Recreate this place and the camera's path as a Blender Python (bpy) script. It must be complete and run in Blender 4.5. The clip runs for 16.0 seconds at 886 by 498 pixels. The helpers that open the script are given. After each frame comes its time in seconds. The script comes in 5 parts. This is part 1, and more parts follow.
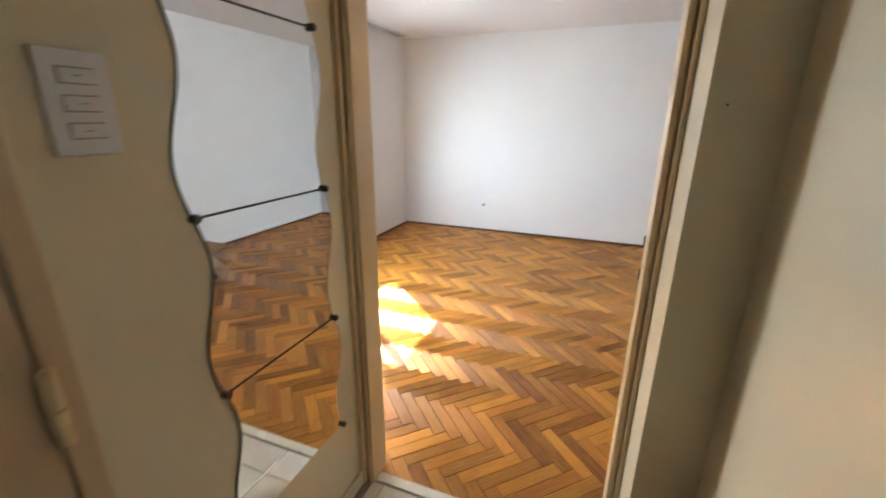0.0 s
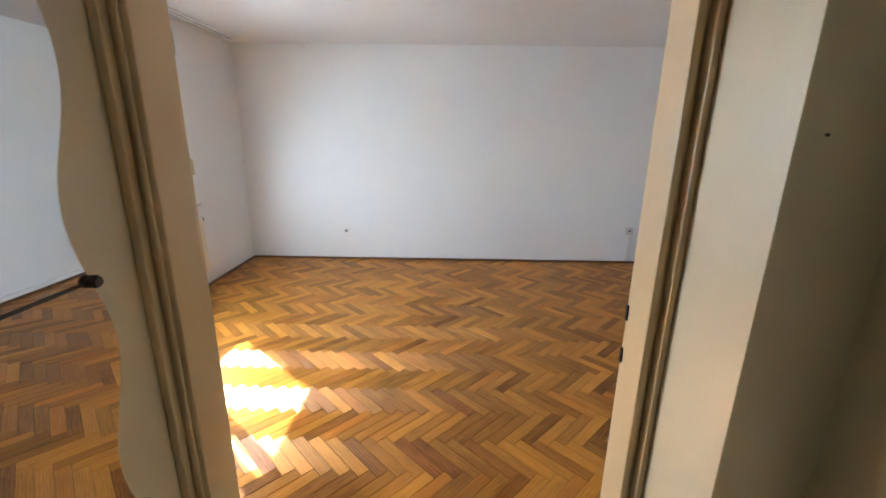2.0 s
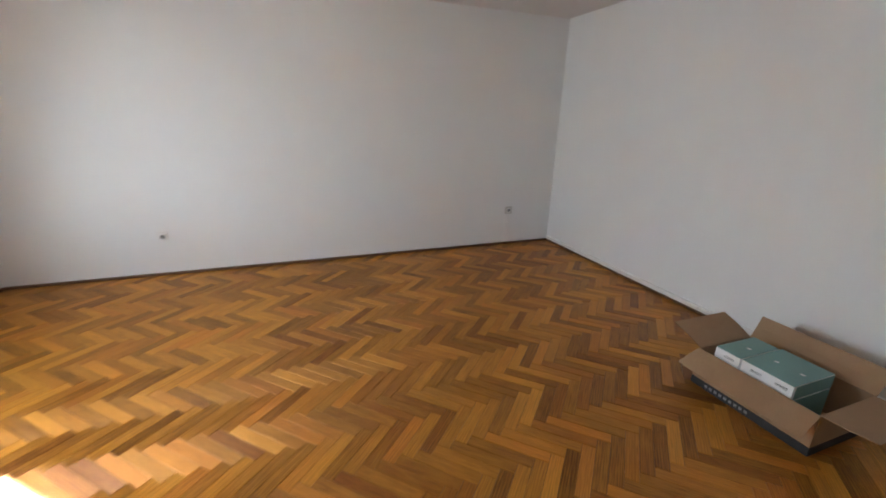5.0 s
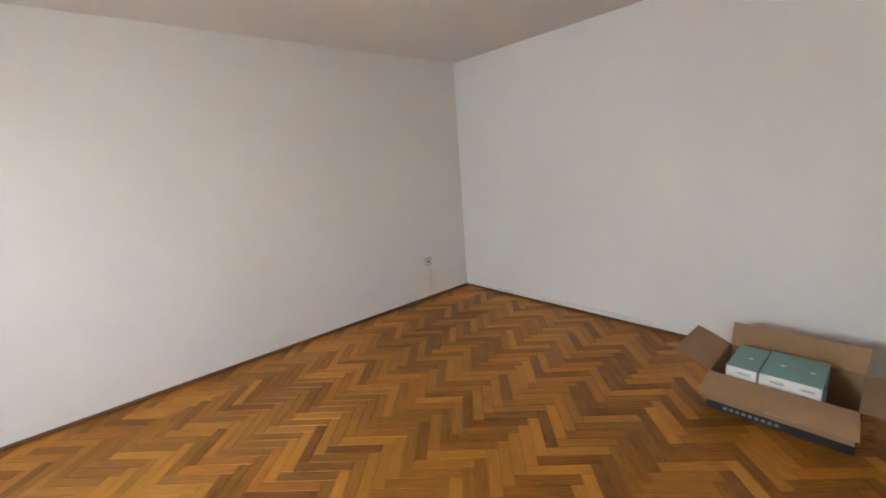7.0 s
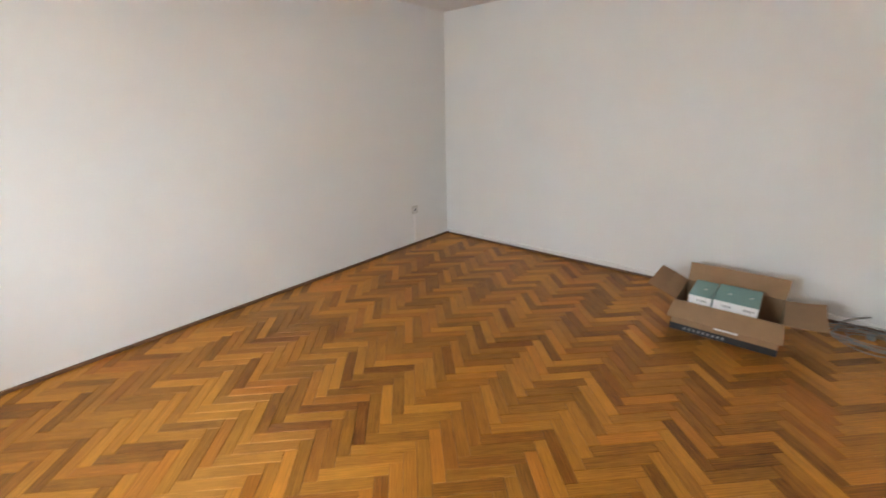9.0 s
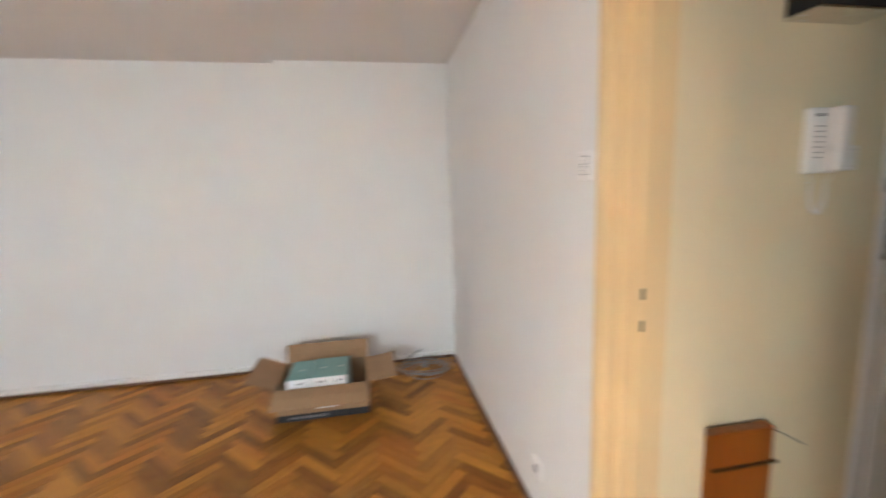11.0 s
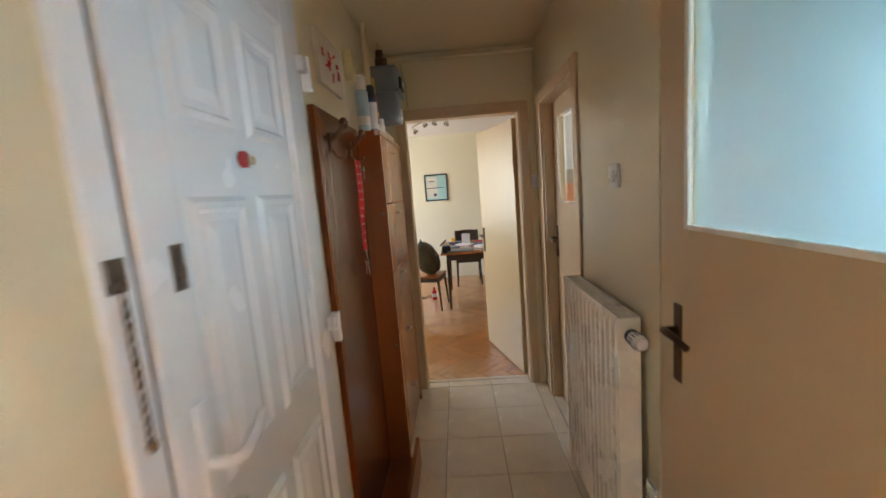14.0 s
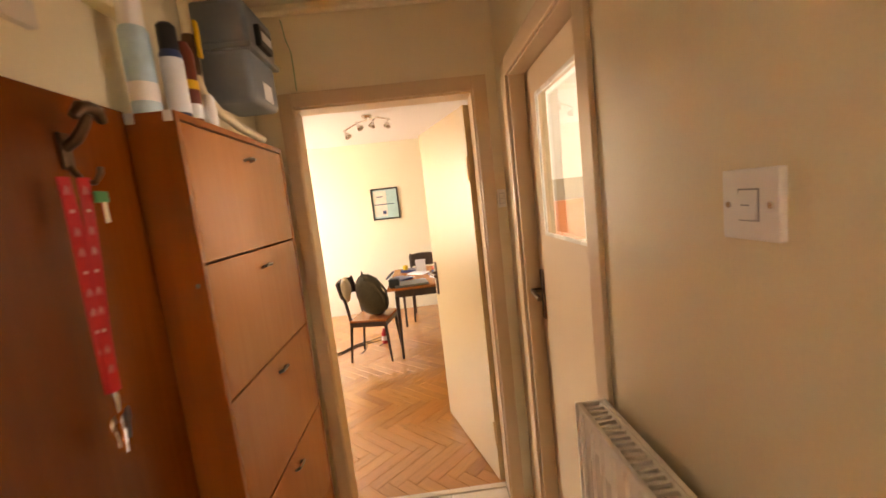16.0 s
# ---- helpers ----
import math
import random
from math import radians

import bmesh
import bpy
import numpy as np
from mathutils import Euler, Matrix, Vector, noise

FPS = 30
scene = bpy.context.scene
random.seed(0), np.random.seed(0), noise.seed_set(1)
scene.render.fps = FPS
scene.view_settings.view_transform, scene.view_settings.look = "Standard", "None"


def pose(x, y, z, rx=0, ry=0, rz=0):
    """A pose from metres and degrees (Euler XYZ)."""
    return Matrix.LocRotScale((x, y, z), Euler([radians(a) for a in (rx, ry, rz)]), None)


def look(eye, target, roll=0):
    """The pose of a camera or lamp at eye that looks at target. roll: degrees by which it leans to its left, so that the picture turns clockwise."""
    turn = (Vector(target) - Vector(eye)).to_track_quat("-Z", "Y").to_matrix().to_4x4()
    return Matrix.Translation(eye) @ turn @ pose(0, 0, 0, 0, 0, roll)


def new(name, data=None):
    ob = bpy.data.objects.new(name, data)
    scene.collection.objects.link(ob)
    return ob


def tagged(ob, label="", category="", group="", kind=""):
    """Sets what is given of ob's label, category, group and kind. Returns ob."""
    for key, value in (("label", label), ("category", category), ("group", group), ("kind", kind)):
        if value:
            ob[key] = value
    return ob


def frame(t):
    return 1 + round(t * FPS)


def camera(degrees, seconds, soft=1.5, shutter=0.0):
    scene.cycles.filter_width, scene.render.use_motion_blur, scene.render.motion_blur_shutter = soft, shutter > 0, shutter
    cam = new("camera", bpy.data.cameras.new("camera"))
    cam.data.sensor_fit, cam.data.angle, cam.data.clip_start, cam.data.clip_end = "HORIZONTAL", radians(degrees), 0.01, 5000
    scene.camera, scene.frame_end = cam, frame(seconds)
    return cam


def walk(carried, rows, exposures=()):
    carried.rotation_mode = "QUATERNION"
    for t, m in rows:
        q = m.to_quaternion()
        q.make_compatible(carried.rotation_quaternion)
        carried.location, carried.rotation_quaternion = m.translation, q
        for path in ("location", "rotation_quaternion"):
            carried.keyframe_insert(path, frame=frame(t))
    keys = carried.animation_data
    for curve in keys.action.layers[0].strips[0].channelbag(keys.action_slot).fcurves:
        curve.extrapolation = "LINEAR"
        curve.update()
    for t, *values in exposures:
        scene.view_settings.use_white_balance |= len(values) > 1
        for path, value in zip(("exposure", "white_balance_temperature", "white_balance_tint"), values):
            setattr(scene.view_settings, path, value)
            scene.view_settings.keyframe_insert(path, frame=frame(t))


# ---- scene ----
cam = camera(95.0, 16.0, soft=1.6, shutter=0.6)
PATH = [
    (0, (0.357, 0.075, 1.487), (-0.33, 1.853, 0.881), 0.5),
    (0.5, (0.331, 0.201, 1.516), (-0.101, 2.059, 0.917), -0.4),
    (1, (0.309, 0.329, 1.506), (0.113, 2.23, 0.914), -0.3),
    (1.5, (0.193, 0.436, 1.505), (0.153, 2.36, 0.96), 0.4),
    (2, (0.12, 0.51, 1.509), (0.107, 2.439, 0.98), 0.8),
    (2.5, (0.158, 0.593, 1.493), (0.174, 2.52, 0.958), 1.1),
    (3, (0.178, 0.664, 1.488), (0.234, 2.581, 0.917), 0.9),
    (3.5, (0.106, 0.809, 1.462), (0.3, 2.705, 0.857), 1.1),
    (4, (0.007, 1.009, 1.478), (0.353, 2.875, 0.845), 1.3),
    (4.5, (-0.038, 1.11, 1.473), (0.468, 2.935, 0.831), 1.6),
    (5, (-0.018, 1.303, 1.463), (0.663, 3.078, 0.843), 1.5),
    (5.2, (-0.01, 1.398, 1.455), (0.758, 3.145, 0.856), 1.5),
    (7.3, (-0.481, 2.213, 1.485), (0.816, 3.68, 1.079), -4.8),
    (7.5, (-0.606, 2.279, 1.484), (0.673, 3.765, 1.088), -4.2),
    (8, (-0.82, 2.295, 1.495), (0.464, 3.699, 0.878), -3.0),
    (8.2, (-0.864, 2.29, 1.512), (0.415, 3.653, 0.801), -2.4),
    (10.3, (-0.869, 2.178, 1.514), (1.028, 2.734, 1.207), -0.6),
    (10.5, (-0.787, 2.152, 1.508), (1.158, 2.517, 1.217), -1.1),
    (11, (-0.518, 2.01, 1.484), (1.433, 1.673, 1.199), -1.9),
    (11.5, (-0.309, 1.846, 1.471), (1.343, 0.763, 1.159), -3.4),
    (12, (-0.097, 1.704, 1.49), (1.012, 0.071, 1.169), -4.6),
    (12.5, (-0.001, 1.514, 1.495), (0.669, -0.346, 1.192), -5.0),
    (13, (0.077, 1.255, 1.518), (0.455, -0.685, 1.215), -4.7),
    (13.5, (0.162, 1.002, 1.519), (0.316, -0.967, 1.207), -4.0),
    (14, (0.157, 0.727, 1.533), (0.237, -1.252, 1.253), -4.5),
    (14.5, (0.074, 0.391, 1.559), (0.11, -1.593, 1.305), -5.3),
    (15, (0.042, 0.088, 1.553), (0.015, -1.897, 1.31), -5.6),
    (15.5, (0.012, -0.187, 1.569), (-0.048, -2.17, 1.315), -5.7),
    (16, (-0.04, -0.365, 1.589), (-0.122, -2.349, 1.344), -6.4),
]
EXPOSURES = [(0, 3.06, 5900, 6), (1, 2.72, 5750, 6), (1.5, 2.75, 5750, 6), (2.5, 2.64, 5700, 5), (4, 2.27, 6000, 6), (5, 2.33, 6150, 8), (7.5, 2.68, 6550, 8), (10.5, 2.95, 6450, 8), (11.5, 3.15, 6300, 8), (12.5, 3.5, 6600, 11), (13.5, 3.95, 6600, 13), (14.0, 4.25, 6450, 11), (14.5, 4.52, 7100, 16), (15.5, 4.95, 8900, 24), (16, 5.0, 9600, 27)]
walk(cam, [(t, look(eye, target, roll)) for t, eye, target, roll in PATH], EXPOSURES)

# ---- world and large lights ----
SUN_EL, SUN_DX, SUN_DY = 37.5, 0.748, -0.663      # the way the sunlight travels over the floor
world = bpy.data.worlds.new("world")
scene.world = world
world.use_nodes = True
wn = world.node_tree.nodes
sky = wn.new("ShaderNodeTexSky")
sky.sky_type = "NISHITA"
sky.sun_disc = False
sky.sun_elevation = radians(SUN_EL)
sky.sun_rotation = math.atan2(-SUN_DX, -SUN_DY)
wn["Background"].inputs["Strength"].default_value = 0.15
world.node_tree.links.new(sky.outputs["Color"], wn["Background"].inputs["Color"])

sun = new("sun", bpy.data.lights.new("sun", "SUN"))
sun.data.energy, sun.data.angle, sun.data.color = 4.3, radians(0.6), (1.0, 0.93, 0.82)
sun.matrix_world = look((0, 0, 0), (SUN_DX, SUN_DY, -math.tan(radians(SUN_EL))))


def window_light(name, eye, target, w, h, watts, colour):
    """Skylight entering at a window's opening."""
    lamp = new(name, bpy.data.lights.new(name, "AREA"))
    lamp.data.shape, lamp.data.size, lamp.data.size_y = "RECTANGLE", w, h
    lamp.data.energy, lamp.data.color = watts, colour
    lamp.data.spread = radians(164)
    lamp.matrix_world = look(eye, target)
    return lamp


window_light("room_window_light", (-2.50, 3.40, 1.5), (0, 3.5, -0.2), 0.62, 1.05, 9.4, (0.78, 0.90, 1.0))
window_light("living_window_light", (2.98, -5.35, 1.55), (0, -5.2, 0.9), 1.5, 1.3, 2.1, (1.0, 0.97, 0.9))
window_light("bath_window_light", (-2.05, 0.2, 1.7), (0, 0.0, 1.5), 0.8, 0.7, 0.55, (0.46, 0.77, 1.0))
window_light("kitchen_window_light", (-2.5, -1.7, 1.6), (0, -1.7, 1.2), 1.0, 1.0, 0.8, (1.0, 0.98, 0.92))


# ---- materials ----
def material(name, colour, rough=0.6, metal=0.0, vary=0.06, scale=6.0, fine=60.0, bump=0.05, spec=0.5, trans=0.0, coat=0.0):
    """Painted, plastic or metal surface with cloudy and fine variation and slight relief."""
    m = bpy.data.materials.new(name)
    m.use_nodes = True
    n, l = m.node_tree.nodes, m.node_tree.links
    b = n["Principled BSDF"]
    tc = n.new("ShaderNodeTexCoord")
    big, small = n.new("ShaderNodeTexNoise"), n.new("ShaderNodeTexNoise")
    big.inputs["Scale"].default_value, big.inputs["Detail"].default_value = scale, 5
    small.inputs["Scale"].default_value, small.inputs["Detail"].default_value = fine, 4
    l.new(tc.outputs["Object"], big.inputs["Vector"])
    l.new(tc.outputs["Object"], small.inputs["Vector"])
    mix = n.new("ShaderNodeMath")
    mix.operation = "MULTIPLY_ADD"
    l.new(small.outputs["Fac"], mix.inputs[0])
    mix.inputs[1].default_value = 0.5
    l.new(big.outputs["Fac"], mix.inputs[2])
    ramp = n.new("ShaderNodeMapRange")
    ramp.inputs["From Min"].default_value, ramp.inputs["From Max"].default_value = 0.45, 1.05
    ramp.inputs["To Min"].default_value, ramp.inputs["To Max"].default_value = 1 - vary, 1 + vary
    l.new(mix.outputs[0], ramp.inputs["Value"])
    rgb = n.new("ShaderNodeVectorMath")
    rgb.operation = "SCALE"
    rgb.inputs[0].default_value = colour
    l.new(ramp.outputs[0], rgb.inputs["Scale"])
    l.new(rgb.outputs[0], b.inputs["Base Color"])
    rr = n.new("ShaderNodeMapRange")
    rr.inputs["To Min"].default_value, rr.inputs["To Max"].default_value = max(0.02, rough - 0.08), min(1, rough + 0.08)
    l.new(big.outputs["Fac"], rr.inputs["Value"])
    l.new(rr.outputs[0], b.inputs["Roughness"])
    b.inputs["Metallic"].default_value = metal
    b.inputs["Specular IOR Level"].default_value = spec
    b.inputs["Transmission Weight"].default_value = trans
    b.inputs["Coat Weight"].default_value = coat
    if bump:
        bp = n.new("ShaderNodeBump")
        bp.inputs["Strength"].default_value, bp.inputs["Distance"].default_value = bump, 0.004
        l.new(small.outputs["Fac"], bp.inputs["Height"])
        l.new(bp.outputs[0], b.inputs["Normal"])
    return m


def wood(name, dark, light, rough=0.35, per="object", uv=True, length=3.0, across=40.0, aniso=0.0, spread=0.5, coat=0.0, figure=0.0, red=0.0, relief=0.12):
    """Wood with grain along u (or local z); each plank has its own tone."""
    m = bpy.data.materials.new(name)
    m.use_nodes = True
    n, l = m.node_tree.nodes, m.node_tree.links
    b = n["Principled BSDF"]
    tc = n.new("ShaderNodeTexCoord")
    if per == "object":
        rnd = n.new("ShaderNodeObjectInfo").outputs["Random"]
    else:
        rnd = n.new("ShaderNodeNewGeometry").outputs["Random Per Island"]
    off = n.new("ShaderNodeVectorMath")
    off.operation = "SCALE"
    off.inputs[0].default_value = (37.0, 91.0, 13.0)
    l.new(rnd, off.inputs["Scale"])
    add = n.new("ShaderNodeVectorMath")
    l.new(tc.outputs["UV" if uv else "Object"], add.inputs[0])
    l.new(off.outputs[0], add.inputs[1])
    mp = n.new("ShaderNodeMapping")
    mp.inputs["Scale"].default_value = (length, across, across) if uv else (across, across, length)
    l.new(add.outputs[0], mp.inputs["Vector"])
    grain = n.new("ShaderNodeTexNoise")
    grain.inputs["Scale"].default_value, grain.inputs["Detail"].default_value = 1.0, 6
    grain.inputs["Distortion"].default_value = 1.2
    l.new(mp.outputs[0], grain.inputs["Vector"])
    cloud = n.new("ShaderNodeTexNoise")
    cloud.inputs["Scale"].default_value, cloud.inputs["Detail"].default_value = 7.0, 3
    l.new(add.outputs[0], cloud.inputs["Vector"])
    f1 = n.new("ShaderNodeMath")
    f1.operation = "MULTIPLY_ADD"
    l.new(rnd, f1.inputs[0])
    f1.inputs[1].default_value = spread
    l.new(grain.outputs["Fac"], f1.inputs[2])
    f2 = n.new("ShaderNodeMath")
    f2.operation = "MULTIPLY_ADD"
    l.new(cloud.outputs["Fac"], f2.inputs[0])
    f2.inputs[1].default_value = 0.35
    l.new(f1.outputs[0], f2.inputs[2])
    tone = f2.outputs[0]
    if figure:
        mf = n.new("ShaderNodeMapping")
        mf.inputs["Scale"].default_value = (2.2, 17.0, 17.0)
        l.new(add.outputs[0], mf.inputs["Vector"])
        rings = n.new("ShaderNodeTexWave")
        rings.wave_type = "RINGS"
        rings.inputs["Scale"].default_value, rings.inputs["Distortion"].default_value = 1.6, 5.0
        rings.inputs["Detail"].default_value, rings.inputs["Detail Scale"].default_value = 3, 1.2
        l.new(mf.outputs[0], rings.inputs["Vector"])
        f3 = n.new("ShaderNodeMath")
        f3.operation = "MULTIPLY_ADD"
        l.new(rings.outputs["Fac"], f3.inputs[0])
        f3.inputs[1].default_value = figure
        l.new(tone, f3.inputs[2])
        tone = f3.outputs[0]
    mr = n.new("ShaderNodeMapRange")
    mr.inputs["From Min"].default_value, mr.inputs["From Max"].default_value = 0.42 + 0.15 * max(0.0, spread - 0.3), 0.95 + spread - 0.15 * max(0.0, spread - 0.3) + figure * 0.7
    l.new(tone, mr.inputs["Value"])
    ramp = n.new("ShaderNodeValToRGB")
    ramp.color_ramp.elements[0].color, ramp.color_ramp.elements[1].color = (*dark, 1), (*light, 1)
    l.new(mr.outputs[0], ramp.inputs[0])
    colour = ramp.outputs[0]
    if red:
        mul, hue = n.new("ShaderNodeMath"), n.new("ShaderNodeMath")
        mul.operation, hue.operation = "MULTIPLY", "FRACT"
        l.new(rnd, mul.inputs[0])
        mul.inputs[1].default_value = 17.3
        l.new(mul.outputs[0], hue.inputs[0])
        hr = n.new("ShaderNodeMapRange")
        hr.inputs["From Min"].default_value, hr.inputs["To Max"].default_value = 0.55, red
        l.new(hue.outputs[0], hr.inputs["Value"])
        tint = n.new("ShaderNodeMix")
        tint.data_type, tint.blend_type = "RGBA", "MULTIPLY"
        l.new(hr.outputs[0], tint.inputs[0])
        l.new(colour, tint.inputs[6])
        tint.inputs[7].default_value = (0.85, 0.50, 0.45, 1)
        colour = tint.outputs[2]
    l.new(colour, b.inputs["Base Color"])
    rr = n.new("ShaderNodeMapRange")
    rr.inputs["To Min"].default_value, rr.inputs["To Max"].default_value = max(0.05, rough - 0.8 * relief), rough + relief
    l.new(grain.outputs["Fac"], rr.inputs["Value"])
    l.new(rr.outputs[0], b.inputs["Roughness"])
    b.inputs["Anisotropic"].default_value = aniso
    b.inputs["Coat Weight"].default_value = coat
    b.inputs["Coat Roughness"].default_value = 0.18
    if aniso:
        b.inputs["Anisotropic Rotation"].default_value = 0.25
        b.inputs["Specular IOR Level"].default_value = 0.5
        b.inputs["Metallic"].default_value = 0.30
        tg = n.new("ShaderNodeTangent")
        tg.direction_type = "UV_MAP"
        tg.uv_map = "uv"
        l.new(tg.outputs[0], b.inputs["Tangent"])
    bp = n.new("ShaderNodeBump")
    bp.inputs["Strength"].default_value, bp.inputs["Distance"].default_value = relief, 0.002
    l.new(grain.outputs["Fac"], bp.inputs["Height"])
    l.new(bp.outputs[0], b.inputs["Normal"])
    return m


def glass(name, colour=(1, 1, 1), rough=0.0):
    m = bpy.data.materials.new(name)
    m.use_nodes = True
    b = m.node_tree.nodes["Principled BSDF"]
    b.inputs["Base Color"].default_value = (*colour, 1)
    b.inputs["Roughness"].default_value = rough
    b.inputs["Transmission Weight"].default_value = 1.0
    b.inputs["IOR"].default_value = 1.45
    return m


WALL = material("white_wall_paint", (0.80, 0.79, 0.772), 0.75, vary=0.025, scale=1.2, fine=180, bump=0.25)
CEIL = material("white_ceiling_paint", (0.78, 0.75, 0.73), 0.85, vary=0.02, scale=1.0, fine=150, bump=0.2)
CREAM = material("cream_wall_paint", (0.77, 0.66, 0.45), 0.33, vary=0.04, scale=1.5, fine=140, bump=0.1)
CREAM_CEIL = material("cream_ceiling_paint", (0.78, 0.68, 0.50), 0.75, vary=0.03, scale=1.2, fine=140, bump=0.2)
LIVING = material("pale_yellow_wall_paint", (0.80, 0.75, 0.58), 0.7, vary=0.03, scale=1.2, fine=150, bump=0.2)
DOORPAINT = material("cream_gloss_paint", (0.76, 0.575, 0.325), 0.3, vary=0.02, scale=1.5, fine=160, bump=0.04)
OCHRE = material("yellowed_cream_paint", (0.62, 0.45, 0.23), 0.35, vary=0.03, scale=1.5, fine=160, bump=0.04)
BEIGE = material("beige_gloss_paint", (0.64, 0.46, 0.28), 0.32, vary=0.02, scale=1.5, fine=160, bump=0.04)
WHITEPVC = material("white_plastic_frame", (0.87, 0.87, 0.88), 0.25, vary=0.02, scale=4, fine=90, bump=0.03)
ENAMEL = material("white_enamel", (0.84, 0.80, 0.72), 0.28, vary=0.03, scale=5, fine=80, bump=0.03)
CREAMENAMEL = material("cream_enamel", (0.80, 0.70, 0.52), 0.35, vary=0.04, scale=5, fine=80, bump=0.04)
SWITCH = material("white_switch_plastic", (0.82, 0.80, 0.78), 0.3, vary=0.02, scale=12, fine=120, bump=0.02)
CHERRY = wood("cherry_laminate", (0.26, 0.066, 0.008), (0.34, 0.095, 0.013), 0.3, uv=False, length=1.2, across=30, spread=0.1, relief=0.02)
# Paler than CHERRY: the cabinet fronts' gloss reflection is put into the colour.
CHERRYSHEEN = wood("cherry_laminate_sheen", (0.37, 0.125, 0.038), (0.42, 0.150, 0.048), 0.22, uv=False, length=1.5, across=26, spread=0.08, relief=0.015)
SKIRT = wood("brown_skirting_wood", (0.09, 0.042, 0.02), (0.20, 0.10, 0.05), 0.45, uv=False, length=20, across=20, spread=0.2)
PLANK = wood("oak_parquet_plank", (0.100, 0.026, 0.0018), (0.74, 0.322, 0.040), 0.40, "object", length=7, across=150, aniso=0.8, spread=0.7, coat=0.0, figure=0.15, red=0.4)
PLANKS = wood("oak_parquet_field", (0.100, 0.026, 0.0018), (0.74, 0.322, 0.040), 0.40, "island", length=7, across=150, aniso=0.8, spread=0.7, coat=0.0, figure=0.15, red=0.4)
PLANKS_LIVING = wood("living_parquet_field", (0.30, 0.105, 0.018), (0.62, 0.275, 0.060), 0.3, "island", length=7, across=120, spread=0.35, coat=1.0, figure=0.15, red=0.3)
JOINT = material("dark_joint_filler", (0.05, 0.025, 0.012), 0.8, vary=0.1)
GROUT = material("beige_grout", (0.36, 0.31, 0.24), 0.85, vary=0.1)
TILE = material("cream_floor_tile", (0.76, 0.68, 0.56), 0.25, vary=0.07, scale=9, fine=45, bump=0.04)
GLASS = glass("clear_glass")
FROST = glass("ribbed_glass", (0.80, 0.94, 1.0), 0.35)
PALEBLUE = material("pale_blue_paint", (0.42, 0.62, 0.72), 0.6, vary=0.03, scale=2)
MIRROR = glass("mirror_silvering", (0.88, 0.9, 0.89))
MIRROR.node_tree.nodes["Principled BSDF"].inputs["Transmission Weight"].default_value = 0.0
MIRROR.node_tree.nodes["Principled BSDF"].inputs["Metallic"].default_value = 1.0
CHROME = material("brushed_steel", (0.70, 0.68, 0.65), 0.25, metal=1.0, vary=0.05, scale=30, bump=0.02)
STEEL = material("darkened_steel", (0.24, 0.21, 0.18), 0.28, metal=1.0, vary=0.12, scale=30, bump=0.02)
COATPANEL = wood("red_brown_laminate", (0.175, 0.037, 0.003), (0.22, 0.050, 0.0045), 0.25, uv=False, length=1.2, across=30, spread=0.1, relief=0.015)
BRONZE = material("aged_bronze", (0.13, 0.085, 0.055), 0.35, metal=1.0, vary=0.15, scale=30, bump=0.05)
DARKMETAL = material("dark_patinated_metal", (0.10, 0.085, 0.07), 0.4, metal=0.9, vary=0.2, scale=40)
BLACK = material("black_plastic", (0.015, 0.015, 0.017), 0.35, vary=0.1, scale=20)
GREYPL = material("grey_plastic", (0.16, 0.19, 0.22), 0.4, vary=0.08, scale=15)
METERGREY = material("grey_meter_paint", (0.17, 0.20, 0.23), 0.4, vary=0.08, scale=12, bump=0.03)
CARD = material("brown_cardboard", (0.33, 0.20, 0.105), 0.8, vary=0.08, scale=10, fine=120, bump=0.08)
TEAL = material("teal_paper", (0.20, 0.36, 0.34), 0.5, vary=0.04, scale=10)
PAPER = material("white_paper", (0.82, 0.82, 0.83), 0.55, vary=0.03, scale=12)
BLACKINK = material("black_print", (0.02, 0.02, 0.022), 0.6, vary=0.1, scale=15)
RECESS = material("pale_grey_plastic", (0.45, 0.45, 0.46), 0.4, vary=0.05)
OLDPLATE = material("aged_switch_plastic", (0.58, 0.56, 0.52), 0.35, vary=0.04)
GREYINK = material("grey_print", (0.25, 0.25, 0.26), 0.6, vary=0.1, scale=15)
RED = material("red_fabric", (0.55, 0.012, 0.014), 0.6, vary=0.1, scale=40, bump=0.1)
REDPL = material("red_plastic", (0.45, 0.01, 0.015), 0.3, vary=0.05)
GREEN = material("green_plastic", (0.02, 0.22, 0.07), 0.35, vary=0.05)
YELLOW = material("yellow_plastic", (0.75, 0.45, 0.03), 0.4, vary=0.05)
CREAMPL = material("yellowed_plastic", (0.74, 0.64, 0.38), 0.45, vary=0.05)
CABLE = material("grey_cable_sheath", (0.27, 0.26, 0.24), 0.5, vary=0.08, scale=30)
DARKCABLE = material("dark_cable_sheath", (0.03, 0.03, 0.03), 0.5, vary=0.08)
PIPE = material("cream_painted_pipe", (0.76, 0.64, 0.44), 0.4, vary=0.06, scale=12)
DARKWOOD = wood("dark_stained_wood", (0.018, 0.010, 0.007), (0.06, 0.03, 0.018), 0.35, uv=False, length=3, across=40, spread=0.1)
OLIVE = material("olive_canvas", (0.075, 0.07, 0.045), 0.85, vary=0.2, scale=25, bump=0.3)
CLOTH = material("cream_cloth", (0.62, 0.55, 0.42), 0.9, vary=0.1, scale=20, bump=0.3)
SLAT = material("grey_shutter_slat", (0.55, 0.58, 0.58), 0.45, vary=0.05)
STRAP = material("grey_webbing", (0.35, 0.38, 0.42), 0.8, vary=0.1, scale=40)
